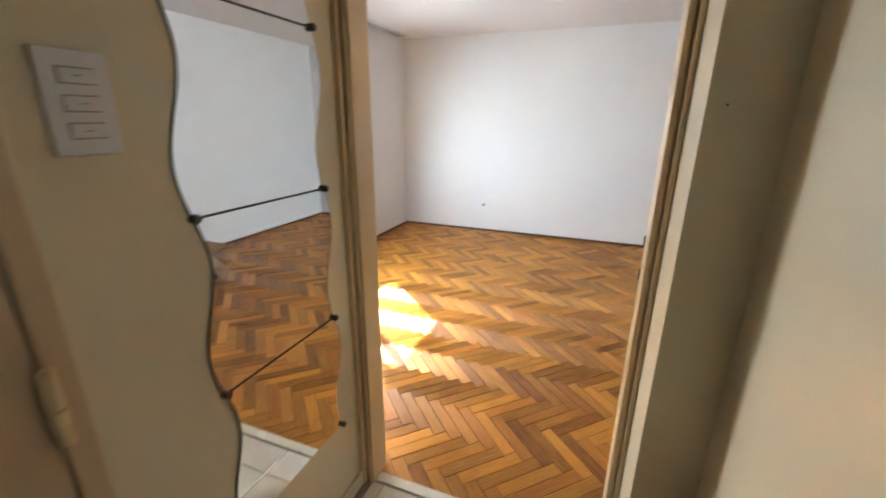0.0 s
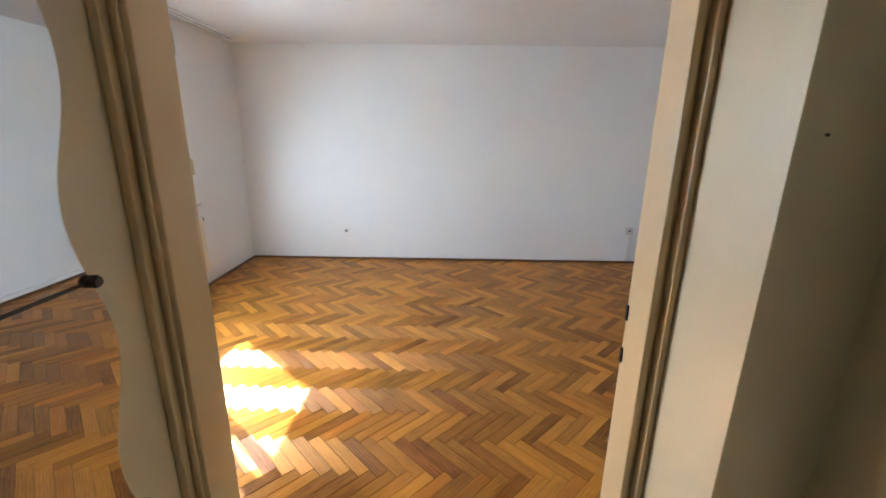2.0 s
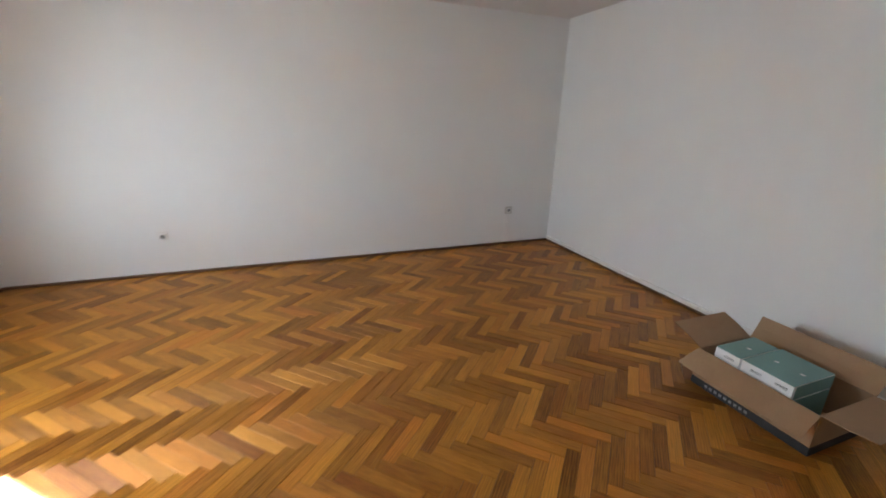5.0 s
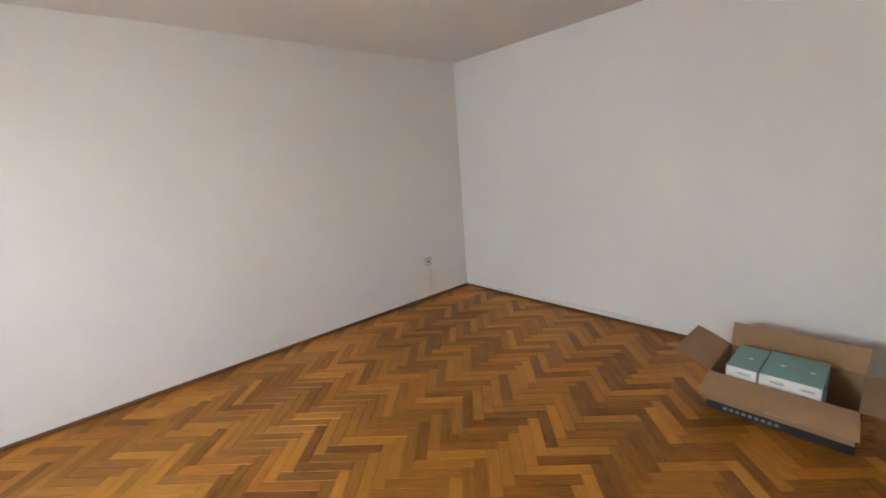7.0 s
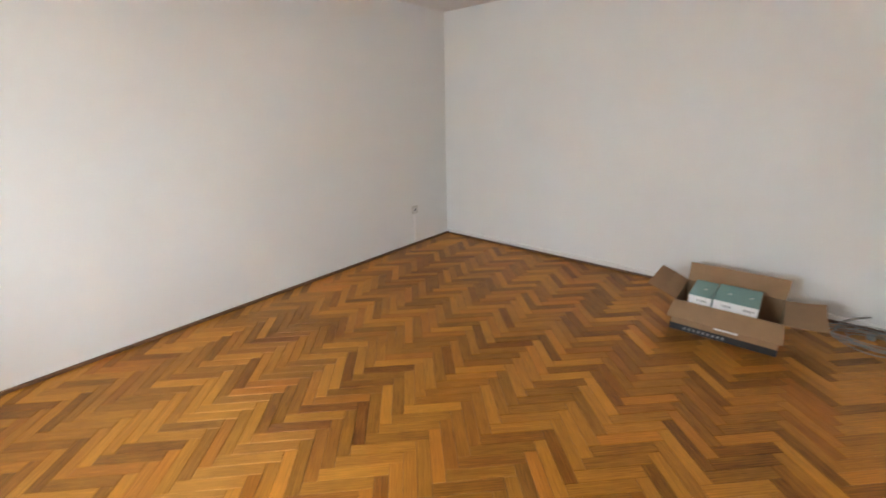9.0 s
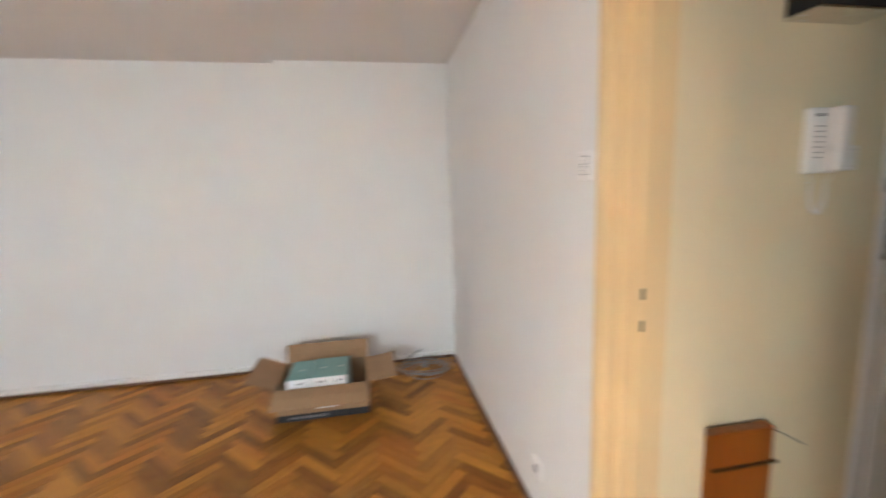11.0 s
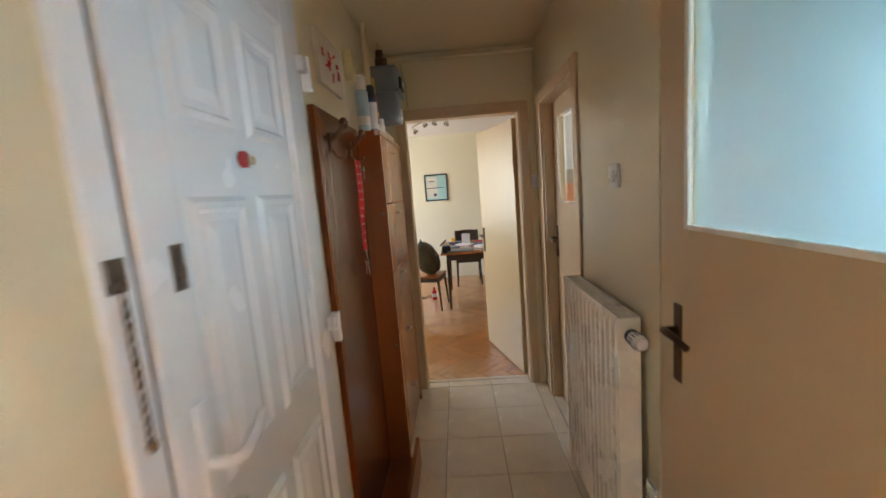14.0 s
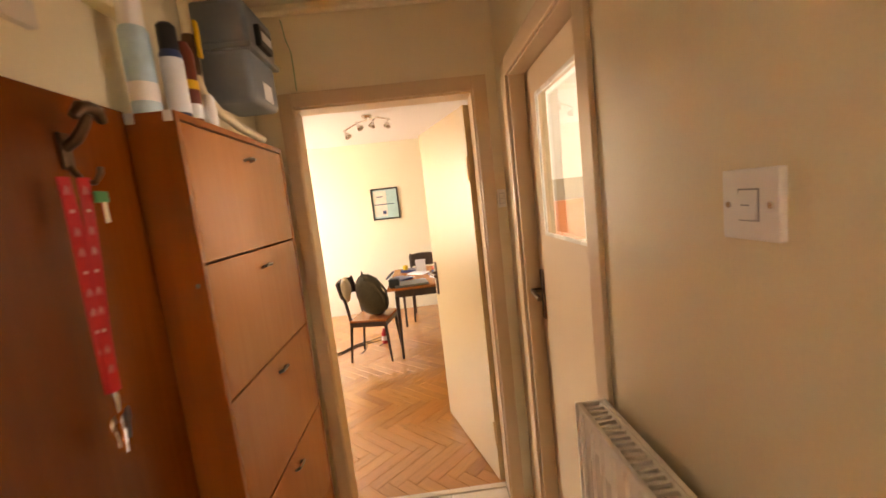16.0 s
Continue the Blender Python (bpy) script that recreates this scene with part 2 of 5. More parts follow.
STONE = material("pale_sill_stone", (0.62, 0.58, 0.52), 0.4, vary=0.08, scale=14)


# ---- helpers ----
def box(bm, x0, x1, y0, y1, z0, z1):
    lo, hi = Vector((min(x0, x1), min(y0, y1), min(z0, z1))), Vector((max(x0, x1), max(y0, y1), max(z0, z1)))
    v = [bm.verts.new((x, y, z)) for z in (lo.z, hi.z) for y in (lo.y, hi.y) for x in (lo.x, hi.x)]
    for f in ((0, 2, 3, 1), (4, 5, 7, 6), (0, 1, 5, 4), (2, 6, 7, 3), (0, 4, 6, 2), (1, 3, 7, 5)):
        bm.faces.new([v[i] for i in f])
    return v


def tube(bm, pts, r, sides=10, closed=False, cap=True):
    """A round tube along points; r may be a list."""
    pts = [Vector(p) for p in pts]
    rings, n = [], len(pts)
    side = None
    for i, p in enumerate(pts):
        a = pts[(i - 1) % n] if (closed or i) else p
        b = pts[(i + 1) % n] if (closed or i < n - 1) else p
        d = (b - a).normalized()
        if side is None:
            side = d.orthogonal().normalized()
        side = (side - d * side.dot(d)).normalized()
        up = d.cross(side)
        rad = r[i] if isinstance(r, (list, tuple)) else r
        rings.append([bm.verts.new(p + rad * (math.cos(2 * math.pi * k / sides) * side + math.sin(2 * math.pi * k / sides) * up)) for k in range(sides)])
    for i in range(n if closed else n - 1):
        p, q = rings[i], rings[(i + 1) % n]
        for k in range(sides):
            bm.faces.new((p[k], p[(k + 1) % sides], q[(k + 1) % sides], q[k]))
    if cap and not closed:
        bm.faces.new(rings[0][::-1])
        bm.faces.new(rings[-1])


def lathe(bm, profile, sides=20, at=(0, 0, 0), axis="z"):
    """Turned shape: profile of (radius, height)."""
    rings = []
    for r, h in profile:
        ring = []
        for k in range(sides):
            a = 2 * math.pi * k / sides
            c, s = max(r, 1e-4) * math.cos(a), max(r, 1e-4) * math.sin(a)
            p = {"z": (c, s, h), "x": (h, c, s), "y": (s, h, c)}[axis]
            ring.append(bm.verts.new(Vector(at) + Vector(p)))
        rings.append(ring)
    for p, q in zip(rings, rings[1:]):
        for k in range(sides):
            bm.faces.new((p[k], p[(k + 1) % sides], q[(k + 1) % sides], q[k]))
    bm.faces.new(rings[0][::-1])
    bm.faces.new(rings[-1])


def prism(bm, poly, h0, h1, axis="z"):
    """Extrude a 2D outline between two heights along an axis."""
    def put(u, v, h):
        return {"z": (u, v, h), "x": (h, u, v), "y": (u, h, v)}[axis]
    a = [bm.verts.new(put(u, v, h0)) for u, v in poly]
    b = [bm.verts.new(put(u, v, h1)) for u, v in poly]
    n = len(poly)
    for i in range(n):
        bm.faces.new((a[i], a[(i + 1) % n], b[(i + 1) % n], b[i]))
    bm.faces.new(a[::-1])
    bm.faces.new(b)


def bev(bm, w, seg=2):
    bmesh.ops.remove_doubles(bm, verts=bm.verts, dist=1e-6)
    bmesh.ops.bevel(bm, geom=list(bm.edges), offset=w, segments=seg, profile=0.6, affect="EDGES", clamp_overlap=True)
    return bm


def finish(name, bm, mat, smooth=False):
    bmesh.ops.recalc_face_normals(bm, faces=bm.faces)
    me = bpy.data.meshes.new(name)
    bm.to_mesh(me)
    bm.free()
    me.materials.append(mat)
    if smooth:
        me.polygons.foreach_set("use_smooth", [True] * len(me.polygons))
        me.set_sharp_from_angle(angle=radians(40))
    return me


def part(name, bm, mat, parent, label="", smooth=False):
    ob = new(name, finish(name, bm, mat, smooth))
    ob.parent = parent
    return tagged(ob, label)


def thing(name, at, label, category, group="", kind="", rz=0.0):
    ob = new(name)
    ob.empty_display_size = 0.1
    ob.matrix_basis = pose(*at, 0, 0, rz)
    return tagged(ob, label, category, group, kind)


def solid(name, bm, mat, label, category, kind="", group="", smooth=False):
    """A thing of one mesh."""
    return tagged(new(name, finish(name, bm, mat, smooth)), label, category, group, kind)


def boxes(*rows, bevel=0.0, seg=2):
    bm = bmesh.new()
    for r in rows:
        if bevel:
            one = bmesh.new()
            box(one, *r)
            bev(one, bevel, seg)
            me = bpy.data.meshes.new("tmp")
            one.to_mesh(me)
            one.free()
            bm.from_mesh(me)
            bpy.data.meshes.remove(me)
        else:
            box(bm, *r)
    return bm


# ---- large structure ----
H = 2.51
solid("wall_north", boxes((-2.68, 3.25, 5.49, 5.74, -0.1, H)), WALL, "plain white painted wall of the empty room", "wall", "structure")
solid("wall_east", boxes((3.0, 3.25, 2.70, 5.49, -0.1, H), (2.92, 3.25, 1.34, 2.70, -0.1, H)), WALL, "white painted wall with a shallow vertical step", "wall", "structure")
WY0, WY1, WZ0, WZ1 = 2.52, 4.435, 0.86, 2.10
solid("wall_west", boxes((-2.68, -2.33, 1.34, WY0, -0.1, H), (-2.68, -2.33, WY1, 5.49, -0.1, H), (-2.68, -2.33, WY0, WY1, -0.1, WZ0 - 0.03), (-2.68, -2.33, WY0, WY1, WZ1, H)), WALL, "white painted outer wall with the window", "wall", "structure")
solid("wall_south", boxes((-2.68, -0.455, 1.235, 1.34, -0.1, H), (0.562, 3.25, 1.19, 1.272, -0.1, H), (0.615, 3.25, 1.272, 1.34, -0.1, H), (0.562, 0.615, 1.272, 1.34, 2.06, H), (-0.455, 0.562, 1.235, 1.34, 2.06, H)), WALL, "white painted wall beside the open doorway", "wall", "structure")
pier = boxes((-0.45, 0.56, 1.19, 1.232, 2.09, H))
prism(pier, [(0.522, 1.0), (0.86, 1.0), (0.86, 1.188), (0.522, 1.188)], -0.1, H)
solid("wall_hall_pier", pier, CREAM, "cream painted pier and wall above the doorway", "wall", "structure")
# hall: left wall with two doors, right wall with the entrance, end wall with the doorway
solid("wall_hall_west", boxes((-0.57, -0.45, 0.40, 1.232, -0.1, H), (-0.57, -0.45, -0.515, 0.40, 2.06, H), (-0.57, -0.45, -1.30, -0.515, -0.1, H), (-0.57, -0.45, -2.08, -1.30, 2.08, H), (-0.57, -0.45, -2.30, -2.08, -0.1, H)), CREAM, "cream painted hall wall with two doors", "wall", "structure")
solid("wall_hall_east", boxes((0.66, 0.86, 0.205, 1.0, -0.1, H), (0.66, 0.86, -0.706, 0.205, 2.46, H), (0.66, 0.86, -2.30, -0.706, -0.1, H)), CREAM, "cream painted hall wall with the entrance door", "wall", "structure")
solid("wall_hall_end", boxes((0.495, 0.86, -2.42, -2.30, -0.1, H), (-0.57, -0.34, -2.42, -2.30, -0.1, H), (-0.34, 0.495, -2.42, -2.30, 2.07, H)), CREAM, "cream painted wall above the living room doorway", "wall", "structure")
solid("ceiling_room", boxes((-2.68, 3.25, 1.19, 5.74, H, H + 0.15)), CEIL, "white painted ceiling of the empty room", "ceiling", "structure")
solid("ceiling_hall", boxes((-2.68, 1.6, -2.36, 1.19, H, H + 0.15)), CREAM_CEIL, "cream painted hall ceiling", "ceiling", "structure")
# stairwell, bathroom and kitchen behind the hall's doors
solid("wall_stairwell", boxes((1.45, 1.6, -1.2, 0.7, -0.1, H), (0.86, 1.45, 0.55, 0.7, -0.1, H), (0.86, 1.45, -1.2, -1.05, -0.1, H), (0.86, 1.45, -1.05, 0.55, -0.1, -0.02)), GREYPL, "plain grey stairwell wall behind the entrance", "wall", "structure")
solid("wall_bath", boxes((-2.3, -2.15, -0.75, -0.2, -0.1, H), (-2.3, -2.15, 0.6, 1.235, -0.1, H), (-2.3, -2.15, -0.2, 0.6, -0.1, 1.3), (-2.3, -2.15, -0.2, 0.6, 2.1, H), (-2.15, -0.57, -0.87, -0.75, -0.1, H)), PALEBLUE, "pale blue bathroom wall with a small window", "wall", "structure")
solid("wall_kitchen", boxes((-2.75, -2.6, -3.0, -2.2, -0.1, H), (-2.75, -2.6, -1.2, -0.87, -0.1, H), (-2.75, -2.6, -2.2, -1.2, -0.1, 1.1), (-2.75, -2.6, -2.2, -1.2, 2.1, H), (-2.6, -0.57, -2.42, -2.30, -0.1, H), (-2.75, -2.152, -0.868, -0.75, -0.1, H)), WALL, "pale kitchen wall with a window", "wall", "structure")
solid("floor_kitchen", boxes((-2.75, -0.575, -2.42, 1.235, -0.1, -0.004)), GROUT, "plain floor of the side rooms", "floor", "structure")
# Unseen wall, added to keep direct sun out of the kitchen window.
solid("wall_sun_block", boxes((-4.4, -4.2, -2.6, 0.5, -1.2, 4.4)), WALL, "plain unseen wall added to shade the kitchen window", "wall", "structure")
# living room
LX0, LX1, LY = -2.3, 3.0, -6.45
solid("wall_living", boxes((LX0 - 0.2, LX1 + 0.2, LY - 0.2, LY, -0.1, H), (LX1, LX1 + 0.2, LY, -6.15, -0.1, H), (LX1, LX1 + 0.2, -4.55, -2.42, -0.1, H), (LX1, LX1 + 0.2, -6.15, -4.55, -0.1, 0.85), (LX1, LX1 + 0.2, -6.15, -4.55, 2.2, H), (0.86, LX1, -2.54, -2.42, -0.1, H), (LX0, -0.57, -2.54, -2.42, -0.1, H),
      (LX0 - 0.2, LX0, LY, -2.42, -0.1, H)), LIVING, "pale yellow living room walls", "wall", "structure")
solid("ceiling_living", boxes((LX0 - 0.2, LX1 + 0.2, LY - 0.2, -2.36, H - 0.01, H + 0.14)), CEIL, "white living room ceiling", "ceiling", "structure")

# ---- doorway of the empty room ----
door_1 = thing("door_1", (0, 1.29, 0), "cream painted wooden door frame without its door", "door frame", kind="structure")
part("left_jamb", boxes((-0.4485, -0.400, -0.052, 0.0488, 0, 2.06), (-0.4485, -0.430, -0.075, -0.053, 0, 2.06), (-0.421, -0.411, -0.06, -0.0525, 0, 2.04), (-0.462, -0.404, 0.0505, 0.064, 0, 2.10), bevel=0.004), DOORPAINT, door_1)
jr = part("right_jamb", boxes((0.488, 0.5025, -0.104, -0.017, 0, 2.06), (0.503, 0.5605, -0.096, -0.0185, 0, 2.06), (0.5095, 0.5212, -0.121, -0.0965, 0, 2.06), (0.5045, 0.6145, -0.018, -0.006, 0, 2.06), (0.540, 0.6145, -0.0055, 0.020, 0, 2.06), (0.585, 0.6145, 0.0205, 0.0535, 0, 2.06), bevel=0.003), DOORPAINT, door_1)
part("head", boxes((-0.400, 0.5025, -0.045, 0.05, 2.03, 2.06), (-0.404, 0.6145, 0.0505, 0.0535, 2.03, 2.06), bevel=0.005), DOORPAINT, door_1)
part("strike_plate", boxes((0.4845, 0.4878, -0.027, -0.019, 1.159, 1.191), (0.4845, 0.4878, -0.027, -0.019, 1.065, 1.097)), BLACK, jr, "two dark latch holes")
part("threshold", boxes((-0.399, 0.487, -0.04, 0.008, -0.02, 0.004), bevel=0.003), TILE, door_1, "white stone threshold strip")

# ---- window of the room ----
window_1 = thing("window_1", (-2.33, 0, 0), "white plastic two-sash window with one sash tilted inwards", "window", kind="structure")
part("outer_frame", boxes((-0.16, -0.09, WY0, WY0 + 0.06, WZ0, WZ1), (-0.16, -0.09, WY1 - 0.06, WY1, WZ0, WZ1), (-0.16, -0.09, WY0 + 0.06, WY1 - 0.06, WZ0, WZ0 + 0.06), (-0.16, -0.09, WY0 + 0.06, WY1 - 0.06, WZ1 - 0.06, WZ1), bevel=0.004), WHITEPVC, window_1)


def sash(y0, y1, tilt):
    h, w = 1.17, 0.066
    fr = part("sash", boxes((-0.03, 0.03, y0, y0 + w, 0, h), (-0.03, 0.03, y1 - w, y1, 0, h), (-0.03, 0.03, y0 + w, y1 - w, 0, w), (-0.03, 0.03, y0 + w, y1 - w, h - w, h), bevel=0.008), WHITEPVC, window_1)
    pane = part("pane", boxes((-0.006, 0.006, y0 + w - 0.01, y1 - w + 0.01, w - 0.01, h - w + 0.01)), GLASS, fr)
    pane.visible_shadow = False
    part("gasket", boxes((0.0302, 0.033, y0 + w - 0.012, y0 + w, w, h - w), (0.0302, 0.033, y1 - w, y1 - w + 0.012, w, h - w), (0.0302, 0.033, y0 + w, y1 - w, w - 0.012, w), (0.0302, 0.033, y0 + w, y1 - w, h - w, h - w + 0.012)), STRAP, fr)
    fr.matrix_basis = pose(-0.075, 0, WZ0 + 0.045, 0, tilt, 0)
    return fr


sash(3.487, 4.305, 6.2)
sash(2.60, 3.482, 0.0)
part("sill", boxes((-0.09, 0.035, WY0 - 0.03, WY1 + 0.035, WZ0 - 0.03, WZ0 - 0.002), bevel=0.006), STONE, window_1, "pale window sill board")
part("outer_sill", boxes((-0.42, -0.16, WY0, WY1, WZ0 - 0.028, WZ0 + 0.01), bevel=0.004), STONE, window_1)
shut = part("shutter_rail", boxes((-0.24, -0.20, WY0, WY0 + 0.05, WZ0 + 0.01, WZ1), (-0.24, -0.20, WY1 - 0.05, WY1, WZ0 + 0.01, WZ1)), SLAT, window_1)
for k in range(4):
    z = WZ1 - 0.05 - 0.052 * k
    part("slat", boxes((-0.228, -0.212, WY0 + 0.05, WY1 - 0.05, z, z + 0.049), bevel=0.005), SLAT, shut, "grey roller shutter slat")
# shutter box cover above the window
cover = thing("shutter_cover", (-2.33, 0, 0), "white framed cover of the roller shutter box above the window", "shutter box")
part("cover_frame", boxes((0, 0.022, WY0 - 0.04, WY1 + 0.04, 2.385, 2.415), (0, 0.022, WY0 - 0.04, WY1 + 0.04, 2.165, 2.195), (0, 0.022, WY1 + 0.012, WY1 + 0.04, 2.195, 2.385), (0, 0.022, WY0 - 0.04, WY0 - 0.012, 2.195, 2.385), bevel=0.004), WHITEPVC, cover)
part("panel", boxes((0, 0.008, WY0 - 0.012, WY1 + 0.012, 2.195, 2.385)), OLDPLATE, cover)
# shutter strap winder on the reveal
winder = thing("shutter_winder", (-2.33, 4.435, 1.13), "cream plastic shutter strap winder with a grey strap", "strap winder")
bm = bmesh.new()
box(bm, -0.005, 0.025, -0.05, 0.02, 0, 0.15)
part("case", bev(bm, 0.012, 3), CREAMPL, winder, smooth=True)
part("strap", boxes((-0.035, -0.033, -0.022, -0.004, 0.14, 0.85)), STRAP, winder)
# small sensor box leaning on the sill
sens = thing("thermometer", (-2.33, 4.10, WZ0), "small grey and wooden thermometer leaning on the sill", "thermometer", rz=-20)
part("body", boxes((-0.012, 0.012, -0.03, 0.03, 0, 0.10), bevel=0.004), GREYPL, sens)
part("foot", boxes((-0.02, 0.03, -0.032, 0.032, -0.001, 0.03), bevel=0.004), CHERRYSHEEN, sens)
# curtain rail on the ceiling
rail = thing("curtain_rail", (-2.22, 0, H), "white double curtain rail on the ceiling", "curtain rail")
part("track", boxes((-0.06, 0.06, 1.9, 5.22, -0.022, -0.001), bevel=0.004), WHITEPVC, rail)
part("groove", boxes((-0.034, -0.024, 1.92, 5.20, -0.0245, -0.0225), (0.024, 0.034, 1.92, 5.20, -0.0245, -0.0225)), GREYPL, rail)


# ---- radiators ----
def radiator(name, at, length, h0, h1, depth, mat, label, rz, pitch=0.04, grille=True):
    """Panel radiator: front with pressed flutes, side covers, top grille and valve. Local x runs along it, y out of the wall."""
    r = thing(name, at, label, "radiator", rz=rz)
    bm = bmesh.new()
    prof, n = [], int(length / pitch)
    step = length / n
    yb = depth - 0.014
    lo, hi = depth - 0.002, depth + 0.004
    xs = [(0.0, lo)]
    for k in range(n):
        x = k * step
        xs += [(x + step * 0.34, lo), (x + step * 0.42, hi), (x + step * 0.58, hi), (x + step * 0.66, lo)]
    xs.append((length, lo))
    m = 0.03
    rows = [[(x, lo) for x, _ in xs], xs, xs, [(x, lo) for x, _ in xs]]
    zs = [h0 + 0.012, h0 + m, h1 - m, h1 - 0.012]
    vs = [[bm.verts.new((x, y, z)) for x, y in row] for row, z in zip(rows, zs)]
    for a, b in zip(vs, vs[1:]):
        for i in range(len(a) - 1):
            bm.faces.new((a[i], a[i + 1], b[i + 1], b[i]))
    box(bm, 0.002, length - 0.002, depth - 0.03, depth - 0.014, h0, h1 - 0.016)
    part("front_panel", bm, mat, r)
    part("back_panel", boxes((0, length, 0.03, 0.042, h0, h1 - 0.003), bevel=0.003), mat, r)
    part("side_cover", boxes((-0.004, 0.004, 0.022, depth + 0.004, h0 + 0.005, h1), bevel=0.003), mat, r)
    part("side_cover", boxes((length - 0.004, length + 0.004, 0.022, depth + 0.004, h0 + 0.005, h1), bevel=0.003), mat, r)
    g = part("top_grille", boxes((0.004, length - 0.004, 0.022, 0.034, h1 - 0.012, h1), (0.004, length - 0.004, depth - 0.012, depth, h1 - 0.012, h1), bevel=0.003), mat, r)
    # Black sheet below the bars, added for the darkness inside the radiator.
    part("grille_shade", boxes((0.006, length - 0.006, 0.034, depth - 0.012, h1 - 0.045, h1 - 0.040)), BLACK, g)
    k = int(length / 0.02)
    part("grille", boxes(*[(0.008 + i * (length - 0.016) / k, 0.0155 + i * (length - 0.016) / k, 0.034, depth - 0.012, h1 - 0.012, h1 - 0.002) for i in range(k)]), mat, g)
    return r


def valve(parent, x, y, z, axis_dir):
    """Thermostatic head along local x."""
    bm = bmesh.new()
    s = axis_dir
    lathe(bm, [(0.012, 0), (0.014, s * 0.02), (0.021, s * 0.022), (0.021, s * 0.03), (0.018, s * 0.034), (0.023, s * 0.045), (0.025, s * 0.08), (0.019, s * 0.096), (0.006, s * 0.10)], 20, (x, y, z), "x")
    v = part("valve_head", bm, SWITCH, parent, smooth=True)
    ribs = bmesh.new()
    for i in range(14):
        a = 2 * math.pi * i / 14
        c, q = math.cos(a), math.sin(a)
        tube(ribs, [(x + s * 0.047, y + 0.0245 * c, z + 0.0245 * q), (x + s * 0.078, y + 0.0262 * c, z + 0.0262 * q)], 0.0022, 5)
    part("grip_rib", ribs, GREYPL, v)
    bm = bmesh.new()
    lathe(bm, [(0.024, s * 0.018), (0.024, s * 0.03)], 18, (x, y, z), "x")
    part("collar", bm, BLACK, v)


# hall radiator: stands along the left wall (local x along -y world)
hall_rad = radiator("hall_radiator", (-0.45, -0.60, 0), 0.67, 0.085, 1.07, 0.095, ENAMEL, "tall white enamelled panel radiator on the hall wall", -90, pitch=0.05)
valve(hall_rad, -0.004, 0.06, 1.012, -1)
bm = bmesh.new()
lathe(bm, [(0.014, -0.004), (0.014, -0.016), (0.008, -0.018)], 14, (0, 0.06, 0.13), "x")
part("end_plug", bm, CHROME, hall_rad)
bm = bmesh.new()
tube(bm, [(-0.02, 0.045, 0.10), (-0.03, 0.03, 0.07), (-0.03, 0.03, 0.0)], 0.009)
part("pipe", bm, PIPE, hall_rad)
for x in (0.1, 0.5):
    part("bracket", boxes((x, x + 0.03, 0.0, 0.032, 0.9, 0.98)), DARKMETAL, hall_rad)

room_rad = radiator("room_radiator", (-2.33, 4.33, 0), 1.5, 0.205, 0.735, 0.105, CREAMENAMEL, "cream enamelled panel radiator under the window", -90, pitch=0.055)
bm = bmesh.new()
tube(bm, [(0.0, 0.06, 0.705), (-0.035, 0.06, 0.705)], 0.011)
lathe(bm, [(0.02, -0.03), (0.022, -0.04), (0.02, -0.075), (0.01, -0.08)], 16, (0, 0.06, 0.705), "x")
part("valve_head", bm, GREYPL, room_rad, "grey radiator valve", smooth=True)
bm = bmesh.new()
tube(bm, [(0.0, 0.06, 0.235), (-0.03, 0.06, 0.235), (-0.045, 0.05, 0.22), (-0.045, 0.03, 0.16)], 0.011)
part("lower_valve", bm, BRONZE, room_rad)
for x in (0.2, 1.2):
    part("bracket", boxes((x, x + 0.03, 0.0, 0.032, 0.6, 0.68)), DARKMETAL, room_rad)
bm = bmesh.new()
tube(bm, [(-2.29, 4.37, 0.17), (-2.29, 4.37, 0.115), (-2.29, 4.35, 0.105), (-2.29, 1.36, 0.105)], 0.011)
tube(bm, [(-2.29, 4.34, 0.165), (-2.29, 4.32, 0.155), (-2.29, 1.36, 0.155)], 0.011)
solid("heating_pipe", bm, ENAMEL, "two white painted heating pipes along the wall under the radiator", "pipe", smooth=True)


# ---- skirting ----
def skirting(name, rows, label, mat=SKIRT):
    return solid(name, boxes(*rows, bevel=0.006), mat, label, "skirting", "structure")


skirting("baseboard", [(-2.33, 3.0, 5.468, 5.49, 0, 0.024), (-2.33, -2.308, 1.34, 5.468, 0, 0.024), (2.978, 3.0, 2.70, 5.468, 0, 0.022), (2.90, 2.92, 1.36, 2.70, 0, 0.024), (0.616, 2.90, 1.34, 1.360, 0, 0.024), (-2.308, -0.465, 1.34, 1.360, 0, 0.024)], "dark brown wooden skirting strip")
skirting("trim", [(2.976, 3.0, 2.70, 5.466, 0.024, 0.064), (2.898, 2.92, 1.362, 2.698, 0.026, 0.064)], "white plastic cable duct above the skirting", SWITCH)
skirting("hall_baseboard", [(-0.45, -0.438, 0.415, 1.232, 0, 0.07), (0.648, 0.66, 0.21, 0.998, 0, 0.07), (0.522, 0.646, 0.988, 1.0, 0, 0.07), (-0.45, -0.438, -1.29, -0.52, 0, 0.07)], "cream tiled skirting of the hall", TILE)


